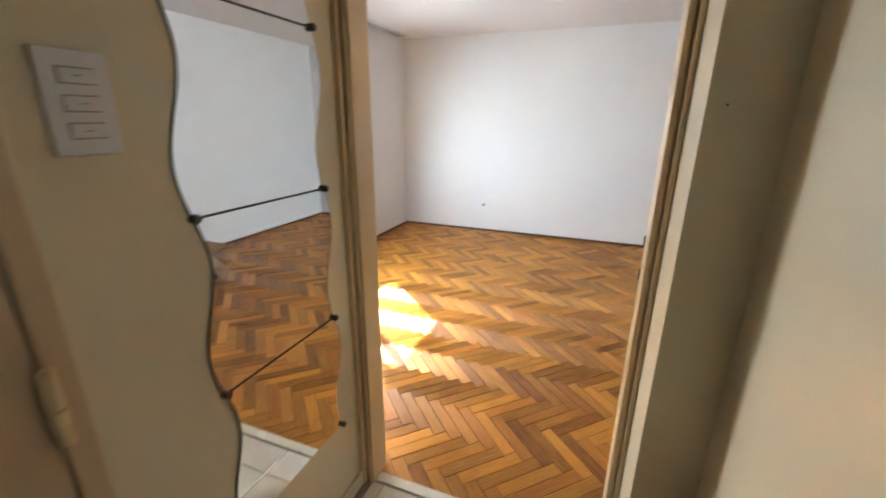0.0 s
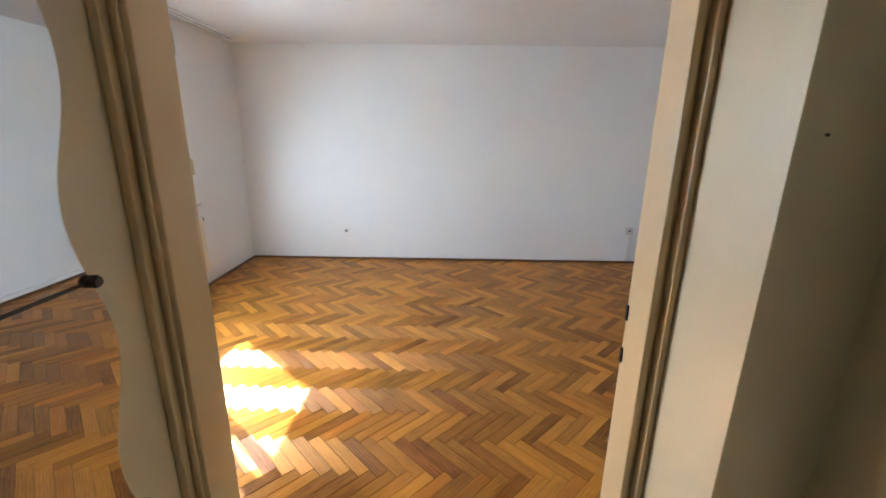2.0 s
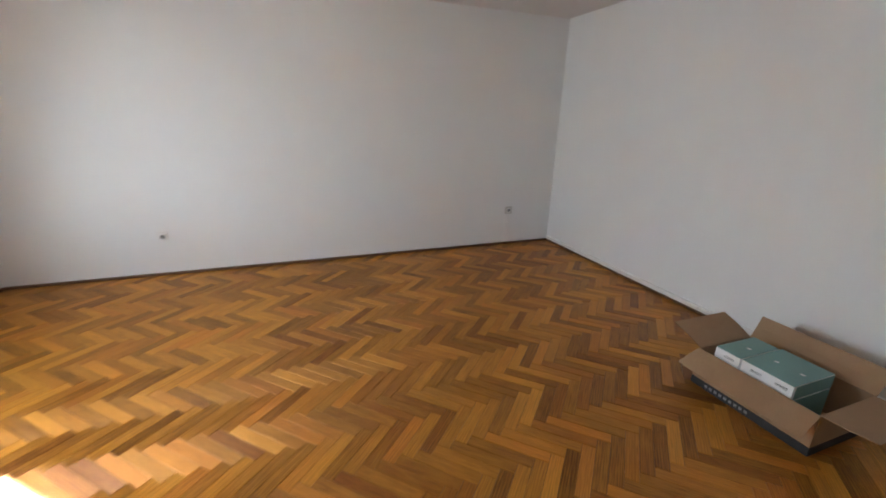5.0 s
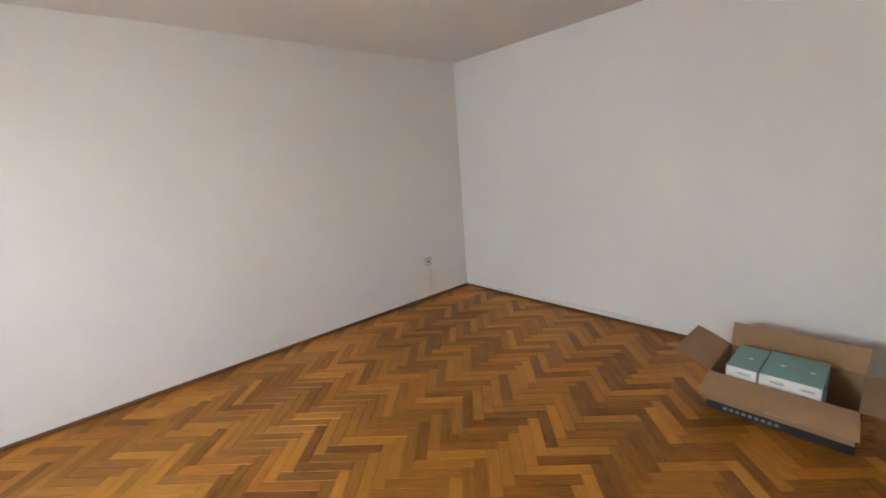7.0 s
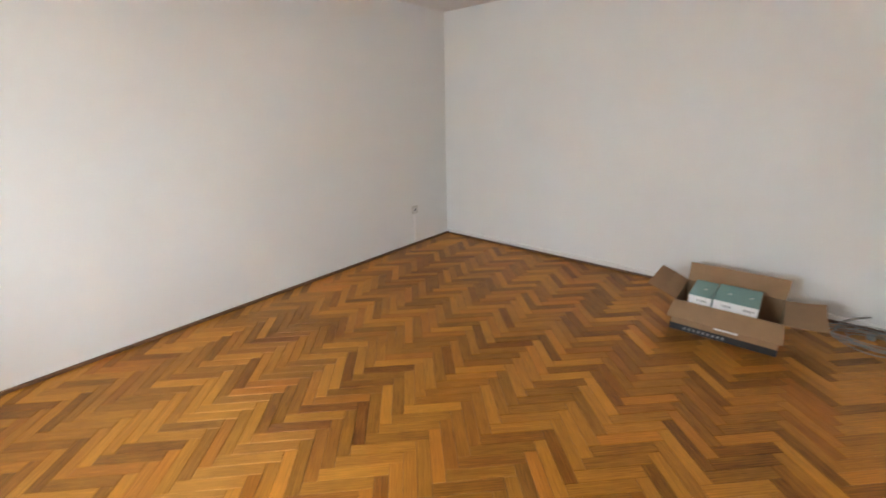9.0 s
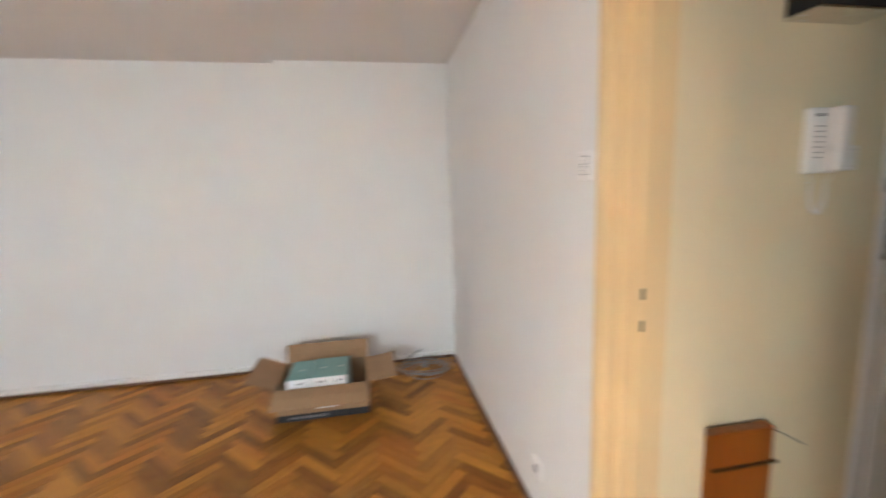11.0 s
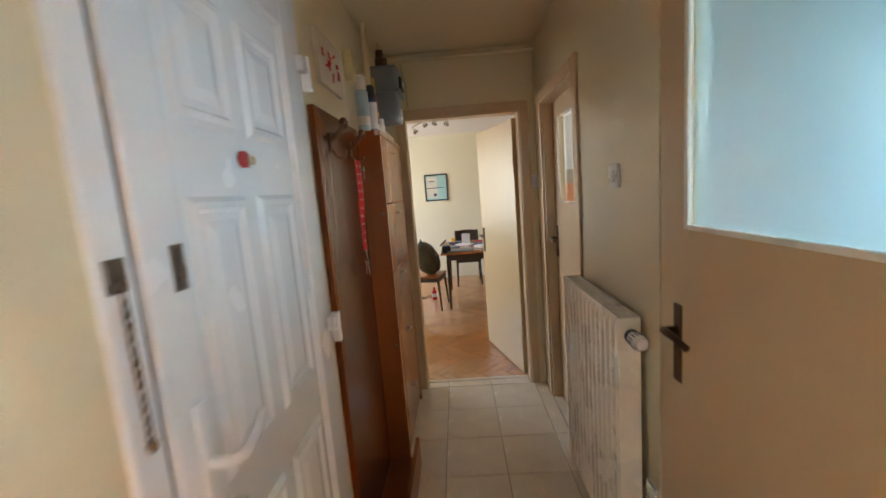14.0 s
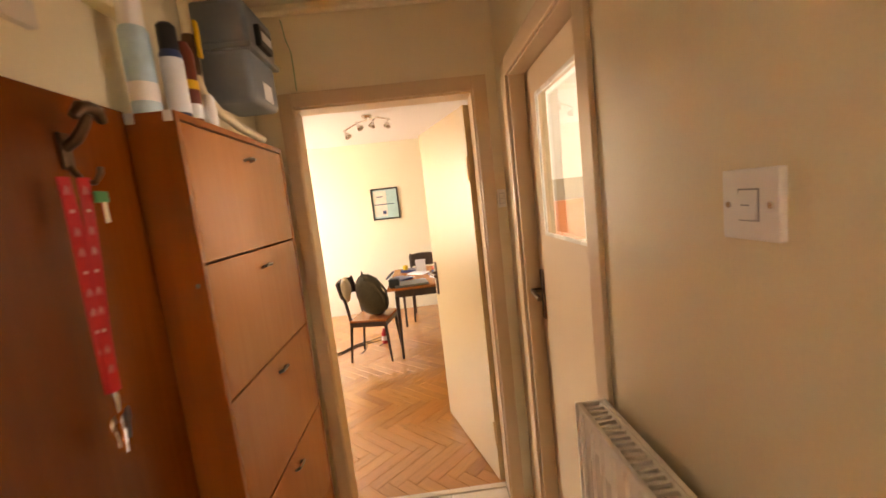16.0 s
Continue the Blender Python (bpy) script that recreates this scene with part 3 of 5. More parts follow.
# ---- doors of the hall ----
def lever(parent, side, y, z, reach, mat):
    """Long backplate with a lever; side: +1 or -1, the way it stands off in x."""
    bm = bmesh.new()
    box(bm, 0, side * 0.008, y - 0.02, y + 0.02, z - 0.155, z + 0.075)
    pl = part("backplate", bev(bm, 0.003), mat, parent)
    bm = bmesh.new()
    lathe(bm, [(0.012, 0.006), (0.010, 0.022), (0.011, 0.05)] if side > 0 else [(0.012, -0.006), (0.010, -0.03), (0.011, -0.05)], 14, (0, y, z), "x")
    tube(bm, [(side * 0.045, y, z), (side * 0.05, y + reach * 0.3, z + 0.004), (side * 0.047, y + reach * 0.7, z - 0.002), (side * 0.042, y + reach, z - 0.012)], [0.011, 0.011, 0.009, 0.010], 10)
    part("handle", bm, mat, pl, "curved lever handle", smooth=True)


# bathroom door with ribbed glass, closed, flush with the wall
door_2 = thing("door_2", (-0.45, 0, 0), "beige painted closed door with a blue-lit ribbed glass pane", "door", kind="structure")
part("frame", boxes((-0.10, 0.012, 0.362, 0.408, 0, 2.055), (-0.10, -0.002, -0.512, -0.482, 0, 2.055), (-0.10, 0.012, -0.512, 0.408, 2.015, 2.055), bevel=0.006), BEIGE, door_2)
GY0, GY1, GZ0, GZ1 = -0.36, 0.262, 1.385, 1.985
leaf = part("leaf", boxes((-0.04, 0.004, -0.478, GY0, 0.008, 2.01), (-0.04, 0.004, GY1, 0.358, 0.008, 2.01), (-0.04, 0.004, GY0, GY1, 0.008, GZ0), (-0.04, 0.004, GY0, GY1, GZ1, 2.01)), BEIGE, door_2)
part("glazing_bead", boxes((0.002, 0.014, GY0, GY0 + 0.018, GZ0, GZ1), (0.002, 0.014, GY1 - 0.018, GY1, GZ0, GZ1), (0.002, 0.014, GY0 + 0.018, GY1 - 0.018, GZ0, GZ0 + 0.014), (0.002, 0.014, GY0 + 0.018, GY1 - 0.018, GZ1 - 0.018, GZ1), bevel=0.003), ENAMEL, leaf, "pale glazing bead")
bm = bmesh.new()
n = 110
for i in range(n):
    y0, y1 = GY0 + (GY1 - GY0) * i / n, GY0 + (GY1 - GY0) * (i + 1) / n
    ym = (y0 + y1) / 2
    a = [bm.verts.new((x, y, z)) for z in (GZ0, GZ1) for x, y in ((-0.012, y0), (-0.010, ym), (-0.012, y1))]
    bm.faces.new((a[0], a[1], a[4], a[3]))
    bm.faces.new((a[1], a[2], a[5], a[4]))
    b = [bm.verts.new((-0.016, y, z)) for z in (GZ0, GZ1) for y in (y0, y1)]
    bm.faces.new((b[0], b[2], b[3], b[1]))
bmesh.ops.remove_doubles(bm, verts=bm.verts, dist=1e-5)
pane = part("pane", bm, FROST, leaf, "ribbed frosted glass pane")
pane.visible_shadow = False
# Strip added to block light leaking under the bathroom leaf.
part("threshold", boxes((-0.10, -0.002, -0.481, 0.361, -0.02, 0.006), bevel=0.002), TILE, door_2)
lever(leaf, 1, -0.40, 1.095, 0.11, BRONZE)
for z in (1.03, 1.78, 0.25):
    bm = bmesh.new()
    lathe(bm, [(0.006, -0.075), (0.0125, -0.068), (0.0125, -0.003), (0.008, -0.001), (0.008, 0.001), (0.0125, 0.003), (0.0125, 0.068), (0.006, 0.075)], 14, (0.020, 0.363, z))
    part("hinge", bm, DOORPAINT, leaf, "painted barrel hinge", smooth=True)

# kitchen door, recessed, with a clear pane
door_3 = thing("door_3", (-0.45, 0, 0), "beige painted closed kitchen door with a clear glass pane", "door", kind="structure")
part("casing", boxes((0.0, 0.014, -1.345, -1.275, 0, 2.125), (0.0, 0.014, -2.145, -2.075, 0, 2.125), (0.0, 0.014, -2.075, -1.345, 2.055, 2.125), bevel=0.005), BEIGE, door_3)
part("jamb", boxes((-0.12, 0.0, -1.338, -1.302, 0, 2.078), (-0.12, 0.0, -2.078, -2.055, 0, 2.078), (-0.12, 0.0, -2.055, -1.338, 2.05, 2.078), bevel=0.003), BEIGE, door_3)
KY0, KY1, KZ0, KZ1 = -1.91, -1.45, 1.405, 1.94
kl = part("leaf", boxes((-0.10, -0.062, -2.052, KY0, 0.008, 2.045), (-0.10, -0.062, KY1, -1.342, 0.008, 2.045), (-0.10, -0.062, KY0, KY1, 0.008, KZ0), (-0.10, -0.062, KY0, KY1, KZ1, 2.045)), BEIGE, door_3)
part("glazing_bead", boxes((-0.064, -0.054, KY0, KY0 + 0.015, KZ0, KZ1), (-0.064, -0.054, KY1 - 0.015, KY1, KZ0, KZ1), (-0.064, -0.054, KY0 + 0.015, KY1 - 0.015, KZ0, KZ0 + 0.012), (-0.064, -0.054, KY0 + 0.015, KY1 - 0.015, KZ1 - 0.015, KZ1), bevel=0.002), ENAMEL, kl)
# Added likewise: stops kitchen light coming through the gap below the leaf.
part("threshold", boxes((-0.12, -0.002, -2.054, -1.339, -0.02, 0.006), bevel=0.002), TILE, door_3)
kp = part("pane", boxes((-0.084, -0.080, KY0, KY1, KZ0, KZ1)), GLASS, kl)
kp.visible_shadow = False
hm = part("handle_base", boxes((-0.062, -0.054, -2.035, -2.0, 1.04, 1.25), bevel=0.003), BRONZE, kl)
bm = bmesh.new()
tube(bm, [(-0.06, -2.018, 1.165), (-0.012, -2.018, 1.165), (-0.008, -1.99, 1.168), (-0.012, -1.91, 1.155)], 0.010, 10)
part("handle", bm, BRONZE, hm, smooth=True)

# doorway to the living room and its open door
door_4 = thing("door_4", (0, -2.30, 0), "cream painted doorway with its door standing open", "door", kind="structure")
part("casing", boxes((0.485, 0.545, 0.0, 0.014, 0, 2.13), (-0.40, -0.335, 0.0, 0.014, 0, 2.13), (-0.335, 0.485, 0.0, 0.014, 2.065, 2.13), bevel=0.005), BEIGE, door_4)
part("jamb", boxes((0.482, 0.494, -0.125, 0.0, 0, 2.068), (-0.339, -0.327, -0.125, 0.0, 0, 2.068), (-0.327, 0.482, -0.125, 0.0, 2.056, 2.068), bevel=0.003), BEIGE, door_4)
part("threshold", boxes((-0.327, 0.482, -0.128, -0.092, -0.02, 0.004), bevel=0.003), TILE, door_4)
lf = bmesh.new()
box(lf, -0.02, 0.02, -0.83, 0.0, 0.012, 2.035)
ld = part("leaf", bev(lf, 0.003), OCHRE, door_4, "cream painted flat door leaf")
ld.matrix_basis = pose(-0.318, -0.135, 0, 0, 0, 15.5)
for z in (0.3, 1.72):
    bm = bmesh.new()
    lathe(bm, [(0.009, -0.06), (0.009, 0.06)], 10, (0.022, 0.002, z))
    part("hinge", bm, DOORPAINT, ld)
hp = part("handle_base", boxes((0.02, 0.028, -0.79, -0.752, 0.93, 1.16), bevel=0.003), BRONZE, ld)
bm = bmesh.new()
tube(bm, [(0.025, -0.77, 1.085), (0.068, -0.77, 1.085), (0.072, -0.74, 1.087), (0.066, -0.65, 1.078)], 0.010, 10)
part("handle", bm, BRONZE, hp, smooth=True)

# entrance door: white plastic, six raised panels
entry = thing("door_5", (0.66, 0, 0), "white plastic entrance door with raised panels and a transom", "door", kind="structure")
part("frame", boxes((-0.012, 0.07, 0.142, 0.204, 0, 2.455), (-0.012, 0.07, -0.705, -0.645, 0, 2.455), (-0.012, 0.07, -0.645, 0.142, 2.405, 2.455), (-0.012, 0.07, -0.645, 0.142, 2.165, 2.215), (-0.002, 0.07, -0.645, 0.142, -0.02, 0.03), bevel=0.005), WHITEPVC, entry)
part("transom_pane", boxes((0.03, 0.036, -0.645, 0.142, 2.215, 2.405)), glass("grey_glass", (0.5, 0.55, 0.58), 0.25), entry, "grey frosted transom pane")
el = part("leaf", boxes((-0.022, 0.045, 0.03, 0.134, 0.036, 2.158), (-0.022, 0.045, -0.638, -0.545, 0.036, 2.158), (-0.022, 0.045, -0.545, 0.03, 2.055, 2.158), (-0.022, 0.045, -0.545, 0.03, 0.036, 0.14), bevel=0.006), WHITEPVC, entry)
part("door_panel", boxes((0.0, 0.03, -0.547, 0.032, 0.138, 2.057)), WHITEPVC, el)
part("gasket", boxes((-0.008, 0.04, 0.1345, 0.1415, 0.036, 2.16)), BLACK, el, "black rubber gasket")


def raised(parent, y0, y1, z0, z1):
    """A raised panel: moulding ring and sloped field."""
    bm = bmesh.new()
    rings = [(0.0, 0.0), (0.012, -0.012), (0.026, -0.012), (0.034, -0.003), (0.05, -0.003), (0.075, -0.010)]
    prev = None
    for d, x in rings:
        ring = [bm.verts.new((x, y, z)) for y, z in ((y0 + d, z0 + d), (y1 - d, z0 + d), (y1 - d, z1 - d), (y0 + d, z1 - d))]
        if prev:
            for k in range(4):
                bm.faces.new((prev[k], prev[(k + 1) % 4], ring[(k + 1) % 4], ring[k]))
        prev = ring
    bm.faces.new(prev)
    return part("raised_panel", bm, WHITEPVC, parent)


for y0, y1 in ((-0.235, -0.015), (-0.515, -0.29)):
    raised(el, y0, y1, 1.70, 1.98)
    raised(el, y0, y1, 0.98, 1.56)
    raised(el, y0, y1, 0.20, 0.84)
hb = part("handle_base", boxes((-0.034, -0.022, 0.058, 0.09, 0.955, 1.20), bevel=0.006), WHITEPVC, el)
bm = bmesh.new()
tube(bm, [(-0.03, 0.074, 1.085), (-0.075, 0.074, 1.085), (-0.085, 0.055, 1.087), (-0.08, -0.005, 1.095), (-0.072, -0.045, 1.115)], [0.012, 0.012, 0.012, 0.011, 0.010], 12)
part("handle", bm, WHITEPVC, hb, "white lever handle", smooth=True)
bm = bmesh.new()
lathe(bm, [(0.008, -0.034), (0.008, -0.05)], 12, (0, 0.07, 0.985), "x")
box(bm, -0.075, -0.05, 0.05, 0.09, 0.972, 0.998)
part("key_knob", bm, CHROME, hb, "steel key knob")
part("bolt_slot", boxes((-0.027, -0.022, 0.045, 0.075, 1.40, 1.48), (-0.032, -0.027, 0.056, 0.064, 1.405, 1.475), bevel=0.002), STEEL, el, "steel door chain slide")
bm = bmesh.new()
lathe(bm, [(0.014, -0.001), (0.016, -0.01), (0.012, -0.022)], 14, (0, -0.262, 1.642), "x")
pk = part("peephole", bm, CHROME, el)
bm = bmesh.new()
lathe(bm, [(0.020, -0.003), (0.020, -0.012), (0.015, -0.016)], 14, (0, -0.245, 1.645), "x")
part("peephole_cover", bm, REDPL, pk, "red peephole cover")
for z in (1.96, 1.07, 0.2):
    hg = part("hinge", boxes((-0.045, -0.012, -0.72, -0.695, z - 0.055, z + 0.055), (-0.04, -0.012, -0.70, -0.655, z + 0.0, z + 0.05), bevel=0.006), WHITEPVC, entry, "white plastic door hinge")
ch = part("chain_plate", boxes((-0.020, -0.012, 0.163, 0.195, 1.425, 1.475), bevel=0.002), STEEL, entry)
bm = bmesh.new()
for i in range(13):
    z = 1.42 - i * 0.018
    a = [(-0.022 + (0.0 if i % 2 else 0.005 * math.cos(t)), 0.178 + (0.005 * math.cos(t) if i % 2 else 0), z + 0.012 * math.sin(t)) for t in [k * math.pi / 4 for k in range(8)]]
    tube(bm, a, 0.0022, 5, closed=True)
lathe(bm, [(0.004, -0.012), (0.008, -0.006), (0.008, 0.004), (0.003, 0.01)], 10, (-0.022, 0.178, 1.19))
part("chain", bm, STEEL, ch, "steel door chain hanging down")


# ---- things in the empty room ----
bx = thing("cardboard_box", (2.125, 2.10, 0), "open brown cardboard box with a black printed band", "box")
BD, BW, BH, C = 0.44, 0.60, 0.225, 0.005
part("bottom", boxes((0, BD, 0, BW, 0, 0.006)), CARD, bx)
front = part("front_side", boxes((0, C, 0, BW, 0.006, BH)), CARD, bx)
part("back_side", boxes((BD - C, BD, 0, BW, 0.006, BH)), CARD, bx)
part("end_side", boxes((C, BD - C, 0, C, 0.006, BH)), CARD, bx)
part("end_side", boxes((C, BD - C, BW - C, BW, 0.006, BH)), CARD, bx)
part("printed_band", boxes((-0.003, -0.0005, -0.002, BW + 0.002, 0.002, 0.048)), BLACKINK, front, "black printed band along the bottom")
part("printed_band", boxes((0, BD, -0.003, -0.0005, 0.002, 0.048)), BLACKINK, bx)
for i in range(9):
    part("print_mark", boxes((-0.0045, -0.0032, 0.50 - i * 0.028, 0.516 - i * 0.028, 0.018, 0.034)), GREYINK, front)
part("shipping_label", boxes((-0.002, -0.0004, 0.21, 0.34, 0.075, 0.115)), PAPER, front, "white paper label")
part("print_line", boxes((-0.0018, -0.0004, 0.36, 0.56, 0.10, 0.106)), GREYINK, front)
part("print_line", boxes((-0.0018, -0.0004, 0.04, 0.19, 0.095, 0.099)), GREYINK, front)


def flap(hinge, along, out, length, depth, skew):
    """A flap from the hinge point along an edge, leaning by the vector out; skew narrows its free edge."""
    bm = bmesh.new()
    h, a, o = Vector(hinge), Vector(along), Vector(out).normalized()
    n = a.normalized().cross(o) * 0.004
    q = [h, h + a * length, h + a * (length + skew) + o * depth, h - a * skew + o * depth]
    mid = [(q[0] + q[3]) / 2 + n * 1.2, (q[1] + q[2]) / 2 + n * 1.2]
    ring = [q[0], q[1], mid[1], q[2], q[3], mid[0]]
    lo, hi = [bm.verts.new(p) for p in ring], [bm.verts.new(p + n) for p in ring]
    for s in (lo, hi):
        bm.faces.new((s[0], s[1], s[2], s[5]))
        bm.faces.new((s[5], s[2], s[3], s[4]))
    for i in range(6):
        bm.faces.new((lo[i], lo[(i + 1) % 6], hi[(i + 1) % 6], hi[i]))
    return part("flap", bm, CARD, bx, "folded out cardboard flap")


flap((0, 0, BH), (0, 1, 0), (-0.86, 0, -0.50), BW, 0.15, 0.012)
flap((BD, 0, BH), (0, 1, 0), (0.5, 0, 0.86), BW, 0.14, 0.005)
flap((0.01, BW, BH), (1, 0, 0), (0, 0.93, 0.36), BD - 0.02, 0.20, 0.01)
flap((0.01, 0, BH), (1, 0, 0), (0, -0.97, 0.12), BD - 0.02, 0.20, 0.01)


def product_box(at, dx, dy, h, marks):
    t = thing("product_box", at, "teal and white paper carton lying in the cardboard box", "carton", group="cartons in the cardboard box")
    body = part("body", boxes((0, dx, 0, dy, 0, h), bevel=0.002), PAPER, t)
    part("lid_print", boxes((0.0, dx, 0.0, dy, h + 0.0003, h + 0.002)), TEAL, body, "teal top with a small mark")
    part("side_print", boxes((0.02, dx, -0.0015, -0.0003, 0.004, h - 0.003)), TEAL, body)
    for y in marks:
        for k in range(4):
            bm = bmesh.new()
            r = [(-0.0012, y + k * 0.014 + 0.006 * math.cos(a), h * 0.62 + 0.006 * math.sin(a)) for a in [i * math.pi / 5 for i in range(10)]]
            tube(bm, r, 0.0012, 4, closed=True)
            part("ring_mark", bm, BLACKINK, body)
        part("top_mark", boxes((dx * 0.45, dx * 0.50, y + 0.01, y + 0.03, h + 0.0022, h + 0.003)), PAPER, body)
    return t


product_box((2.15, 2.49, 0.20), 0.31, 0.135, 0.075, [0.035])
product_box((2.15, 2.235, 0.20), 0.32, 0.245, 0.078, [0.03, 0.15])
product_box((2.15, 2.235, 0.006), 0.32, 0.39, 0.192, [])

# coil of cable in the corner
rc = random.Random(3)
coil = thing("cable_coil", (2.70, 1.63, 0), "loose coil of grey cable lying in the corner", "cable")
for k in range(7):
    bm = bmesh.new()
    rx, ry, ph = rc.uniform(0.10, 0.20), rc.uniform(0.13, 0.24), rc.uniform(0, 6)
    ox, oy = rc.uniform(-0.03, 0.02), rc.uniform(-0.03, 0.03)
    pts = []
    for i in range(40):
        a = 2 * math.pi * i / 40
        pts.append((ox + rx * math.cos(a) * (1 + 0.08 * math.sin(3 * a + ph)), oy + ry * math.sin(a), 0.006 + 0.008 * k * 0.6 + 0.006 * math.sin(2 * a + ph) ** 2))
    tube(bm, pts, 0.0035, 6, closed=True)
    part("loop", bm, CABLE, coil, smooth=True)
bm = bmesh.new()
tube(bm, [(0.02 + 0.06 * math.sin(a * 0.4), 0.10 + 0.075 * math.cos(a), 0.02 + 0.13 * abs(math.sin(a / 2)) ** 0.8) for a in [i * 2 * math.pi / 24 for i in range(25)]], 0.0035, 6)
part("loop", bm, CABLE, coil, smooth=True)
bm = bmesh.new()
box(bm, -0.03, 0.02, -0.01, 0.03, 0.03, 0.06)
part("plug", bev(bm, 0.006), CABLE, coil)


# ---- sockets and switches; local y stands off the wall, x runs along it ----
def schuko(at, rz, label, s=0.082, mat=SWITCH):
    t = thing("wall_socket", at, label, "socket", rz=rz)
    bm = bmesh.new()
    box(bm, -s / 2, s / 2, 0, 0.012, -s / 2, s / 2)
    pl = part("plate", bev(bm, 0.004, 3), mat, t, smooth=True)
    bm = bmesh.new()
    lathe(bm, [(0.028, 0.0118), (0.027, 0.0145), (0.021, 0.0150), (0.0195, 0.0125)], 24, (0, 0, 0), "y")
    part("rim", bm, SWITCH, pl, smooth=True)
    bm = bmesh.new()
    lathe(bm, [(0.0193, 0.012), (0.0193, 0.0138)], 20, (0, 0, 0), "y")
    # Grey disc: the shade within the white recess is put into its colour.
    part("recess", bm, GREYINK, pl, "socket recess with its shade painted grey")
    bm = bmesh.new()
    for x in (-0.0095, 0.0095):
        lathe(bm, [(0.003, 0.0136), (0.003, 0.0146)], 8, (x, 0, 0), "y")
    part("pin_holes", bm, BLACK, pl)
    return t


schuko((-1.131, 5.49, 0.367), 180, "white single wall socket on the plain wall")
so = schuko((2.412, 5.49, 0.417), 180, "aged white surface wall socket with a cable duct below", 0.09, OLDPLATE)
part("cable_duct", boxes((-0.012, 0.012, 0, 0.012, -0.39, -0.044), bevel=0.002), SWITCH, so, "white cable duct down to the floor")
bm = bmesh.new()
box(bm, -0.043, 0.043, 0.0125, 0.028, -0.043, 0.043)
schuko((1.046, 1.34, 0.245), 0, "white wall socket low beside the doorway")
part("triangle_tab", boxes((-0.03, 0.03, 0, 0.01, 0.045, 0.06)), SWITCH, schuko((-0.45, -0.56, 0.42), -90, "white wall socket behind the hall radiator", 0.07))


def switch(at, rz, label, w, h, rockers, screws=False):
    t = thing("light_switch", at, label, "light switch", rz=rz)
    bm = bmesh.new()
    box(bm, -w / 2, w / 2, 0, 0.011, -h / 2, h / 2)
    pl = part("plate", bev(bm, 0.0035, 3), SWITCH, t, smooth=True)
    for x, z, rw, rh, tilt in rockers:
        part("rocker_well", boxes((x - rw / 2 - 0.002, x + rw / 2 + 0.002, 0.0105, 0.0117, z - rh / 2 - 0.002, z + rh / 2 + 0.002)), GREYINK, pl)
        bm = bmesh.new()
        prism(bm, [(0.010, z - rh / 2), (0.014 + tilt, z - rh / 2), (0.0155, z), (0.014 - tilt, z + rh / 2), (0.010, z + rh / 2)], x - rw / 2, x + rw / 2, "x")
        part("rocker", bm, SWITCH, pl)
        part("mark", boxes((x - 0.006, x + 0.006, 0.0135, 0.0162, z - 0.0008, z + 0.0008)), GREYINK, pl)
    if screws:
        for x in (-w / 2 + 0.012, w / 2 - 0.012):
            bm = bmesh.new()
            lathe(bm, [(0.0045, 0.0105), (0.004, 0.0125)], 12, (x, 0, 0), "y")
            part("screw", bm, CHROME, pl)
    return t


switch((0.672, 1.34, 1.545), 0, "white double light switch beside the doorway", 0.07, 0.088, [(0, 0.018, 0.042, 0.022, 0.002), (0, -0.014, 0.042, 0.022, -0.002)])
switch((-0.45, 0.512, 1.507), -90, "white plate with three horizontal light switches", 0.10, 0.162, [(0, 0.042, 0.048, 0.022, 0.0015), (0, 0.0, 0.048, 0.022, 0.0015), (0, -0.042, 0.048, 0.022, -0.0015)])
switch((-0.45, -0.845, 1.54), -90, "white square light switch with two screws", 0.088, 0.088, [(0, 0, 0.028, 0.036, 0.002)], True)
switch((-0.425, -2.30, 1.56), 0, "narrow white light switch beside the doorway", 0.04, 0.085, [(0, 0, 0.02, 0.045, 0.002)])
switch((0.66, 0.375, 1.55), 90, "white doorbell switch beside the intercom", 0.075, 0.085, [(0, 0, 0.05, 0.055, 0.002)])

# folding clamp stand and painter's bits left of the doorway
stand = thing("clamp_stand", (-1.43, 2.43, 0), "black clamp head on a grey telescopic stand", "stand")
bm = bmesh.new()
lathe(bm, [(0.016, 0.03), (0.016, 0.45), (0.012, 0.46), (0.012, 0.80), (0.024, 0.81), (0.024, 0.87)], 16)
part("post", bm, GREYPL, stand, smooth=True)
part("clamp_bar", boxes((-0.25, 0.25, -0.03, 0.03, 0.905, 0.93), (-0.25, 0.23, -0.025, 0.025, 0.87, 0.892), (-0.2, 0.2, -0.012, 0.012, 0.89, 0.91), bevel=0.005), BLACK, stand, "long black clamp bar")
bm = bmesh.new()
lathe(bm, [(0.11, 0.0), (0.11, 0.012), (0.03, 0.03)], 24)
part("base_plate", bm, BLACK, stand)
for (x, y), (dx, dy, h), m, lb in (((-1.56, 2.58), (0.12, 0.09, 0.06), PAPER, "small white box on the parquet floor"), ((-1.43, 2.34), (0.13, 0.09, 0.07), PAPER, "pale paper box standing on the parquet floor")):
    solid("small_box", boxes((x, x + dx, y, y + dy, 0.0005, h), bevel=0.004), m, lb, "box", group="boxes beside the stand")
for k, (x, y, rz) in enumerate(((-1.48, 2.50, 20), (-1.36, 2.31, -15))):
    wb = thing("wooden_offcut", (x, y, 0.0005), "brown wooden parquet offcut on the floor", "offcut", group="offcuts beside the stand", rz=rz)
    part("block", boxes((-0.07, 0.07, -0.03, 0.03, 0, 0.022), bevel=0.002), CHERRYSHEEN, wb)

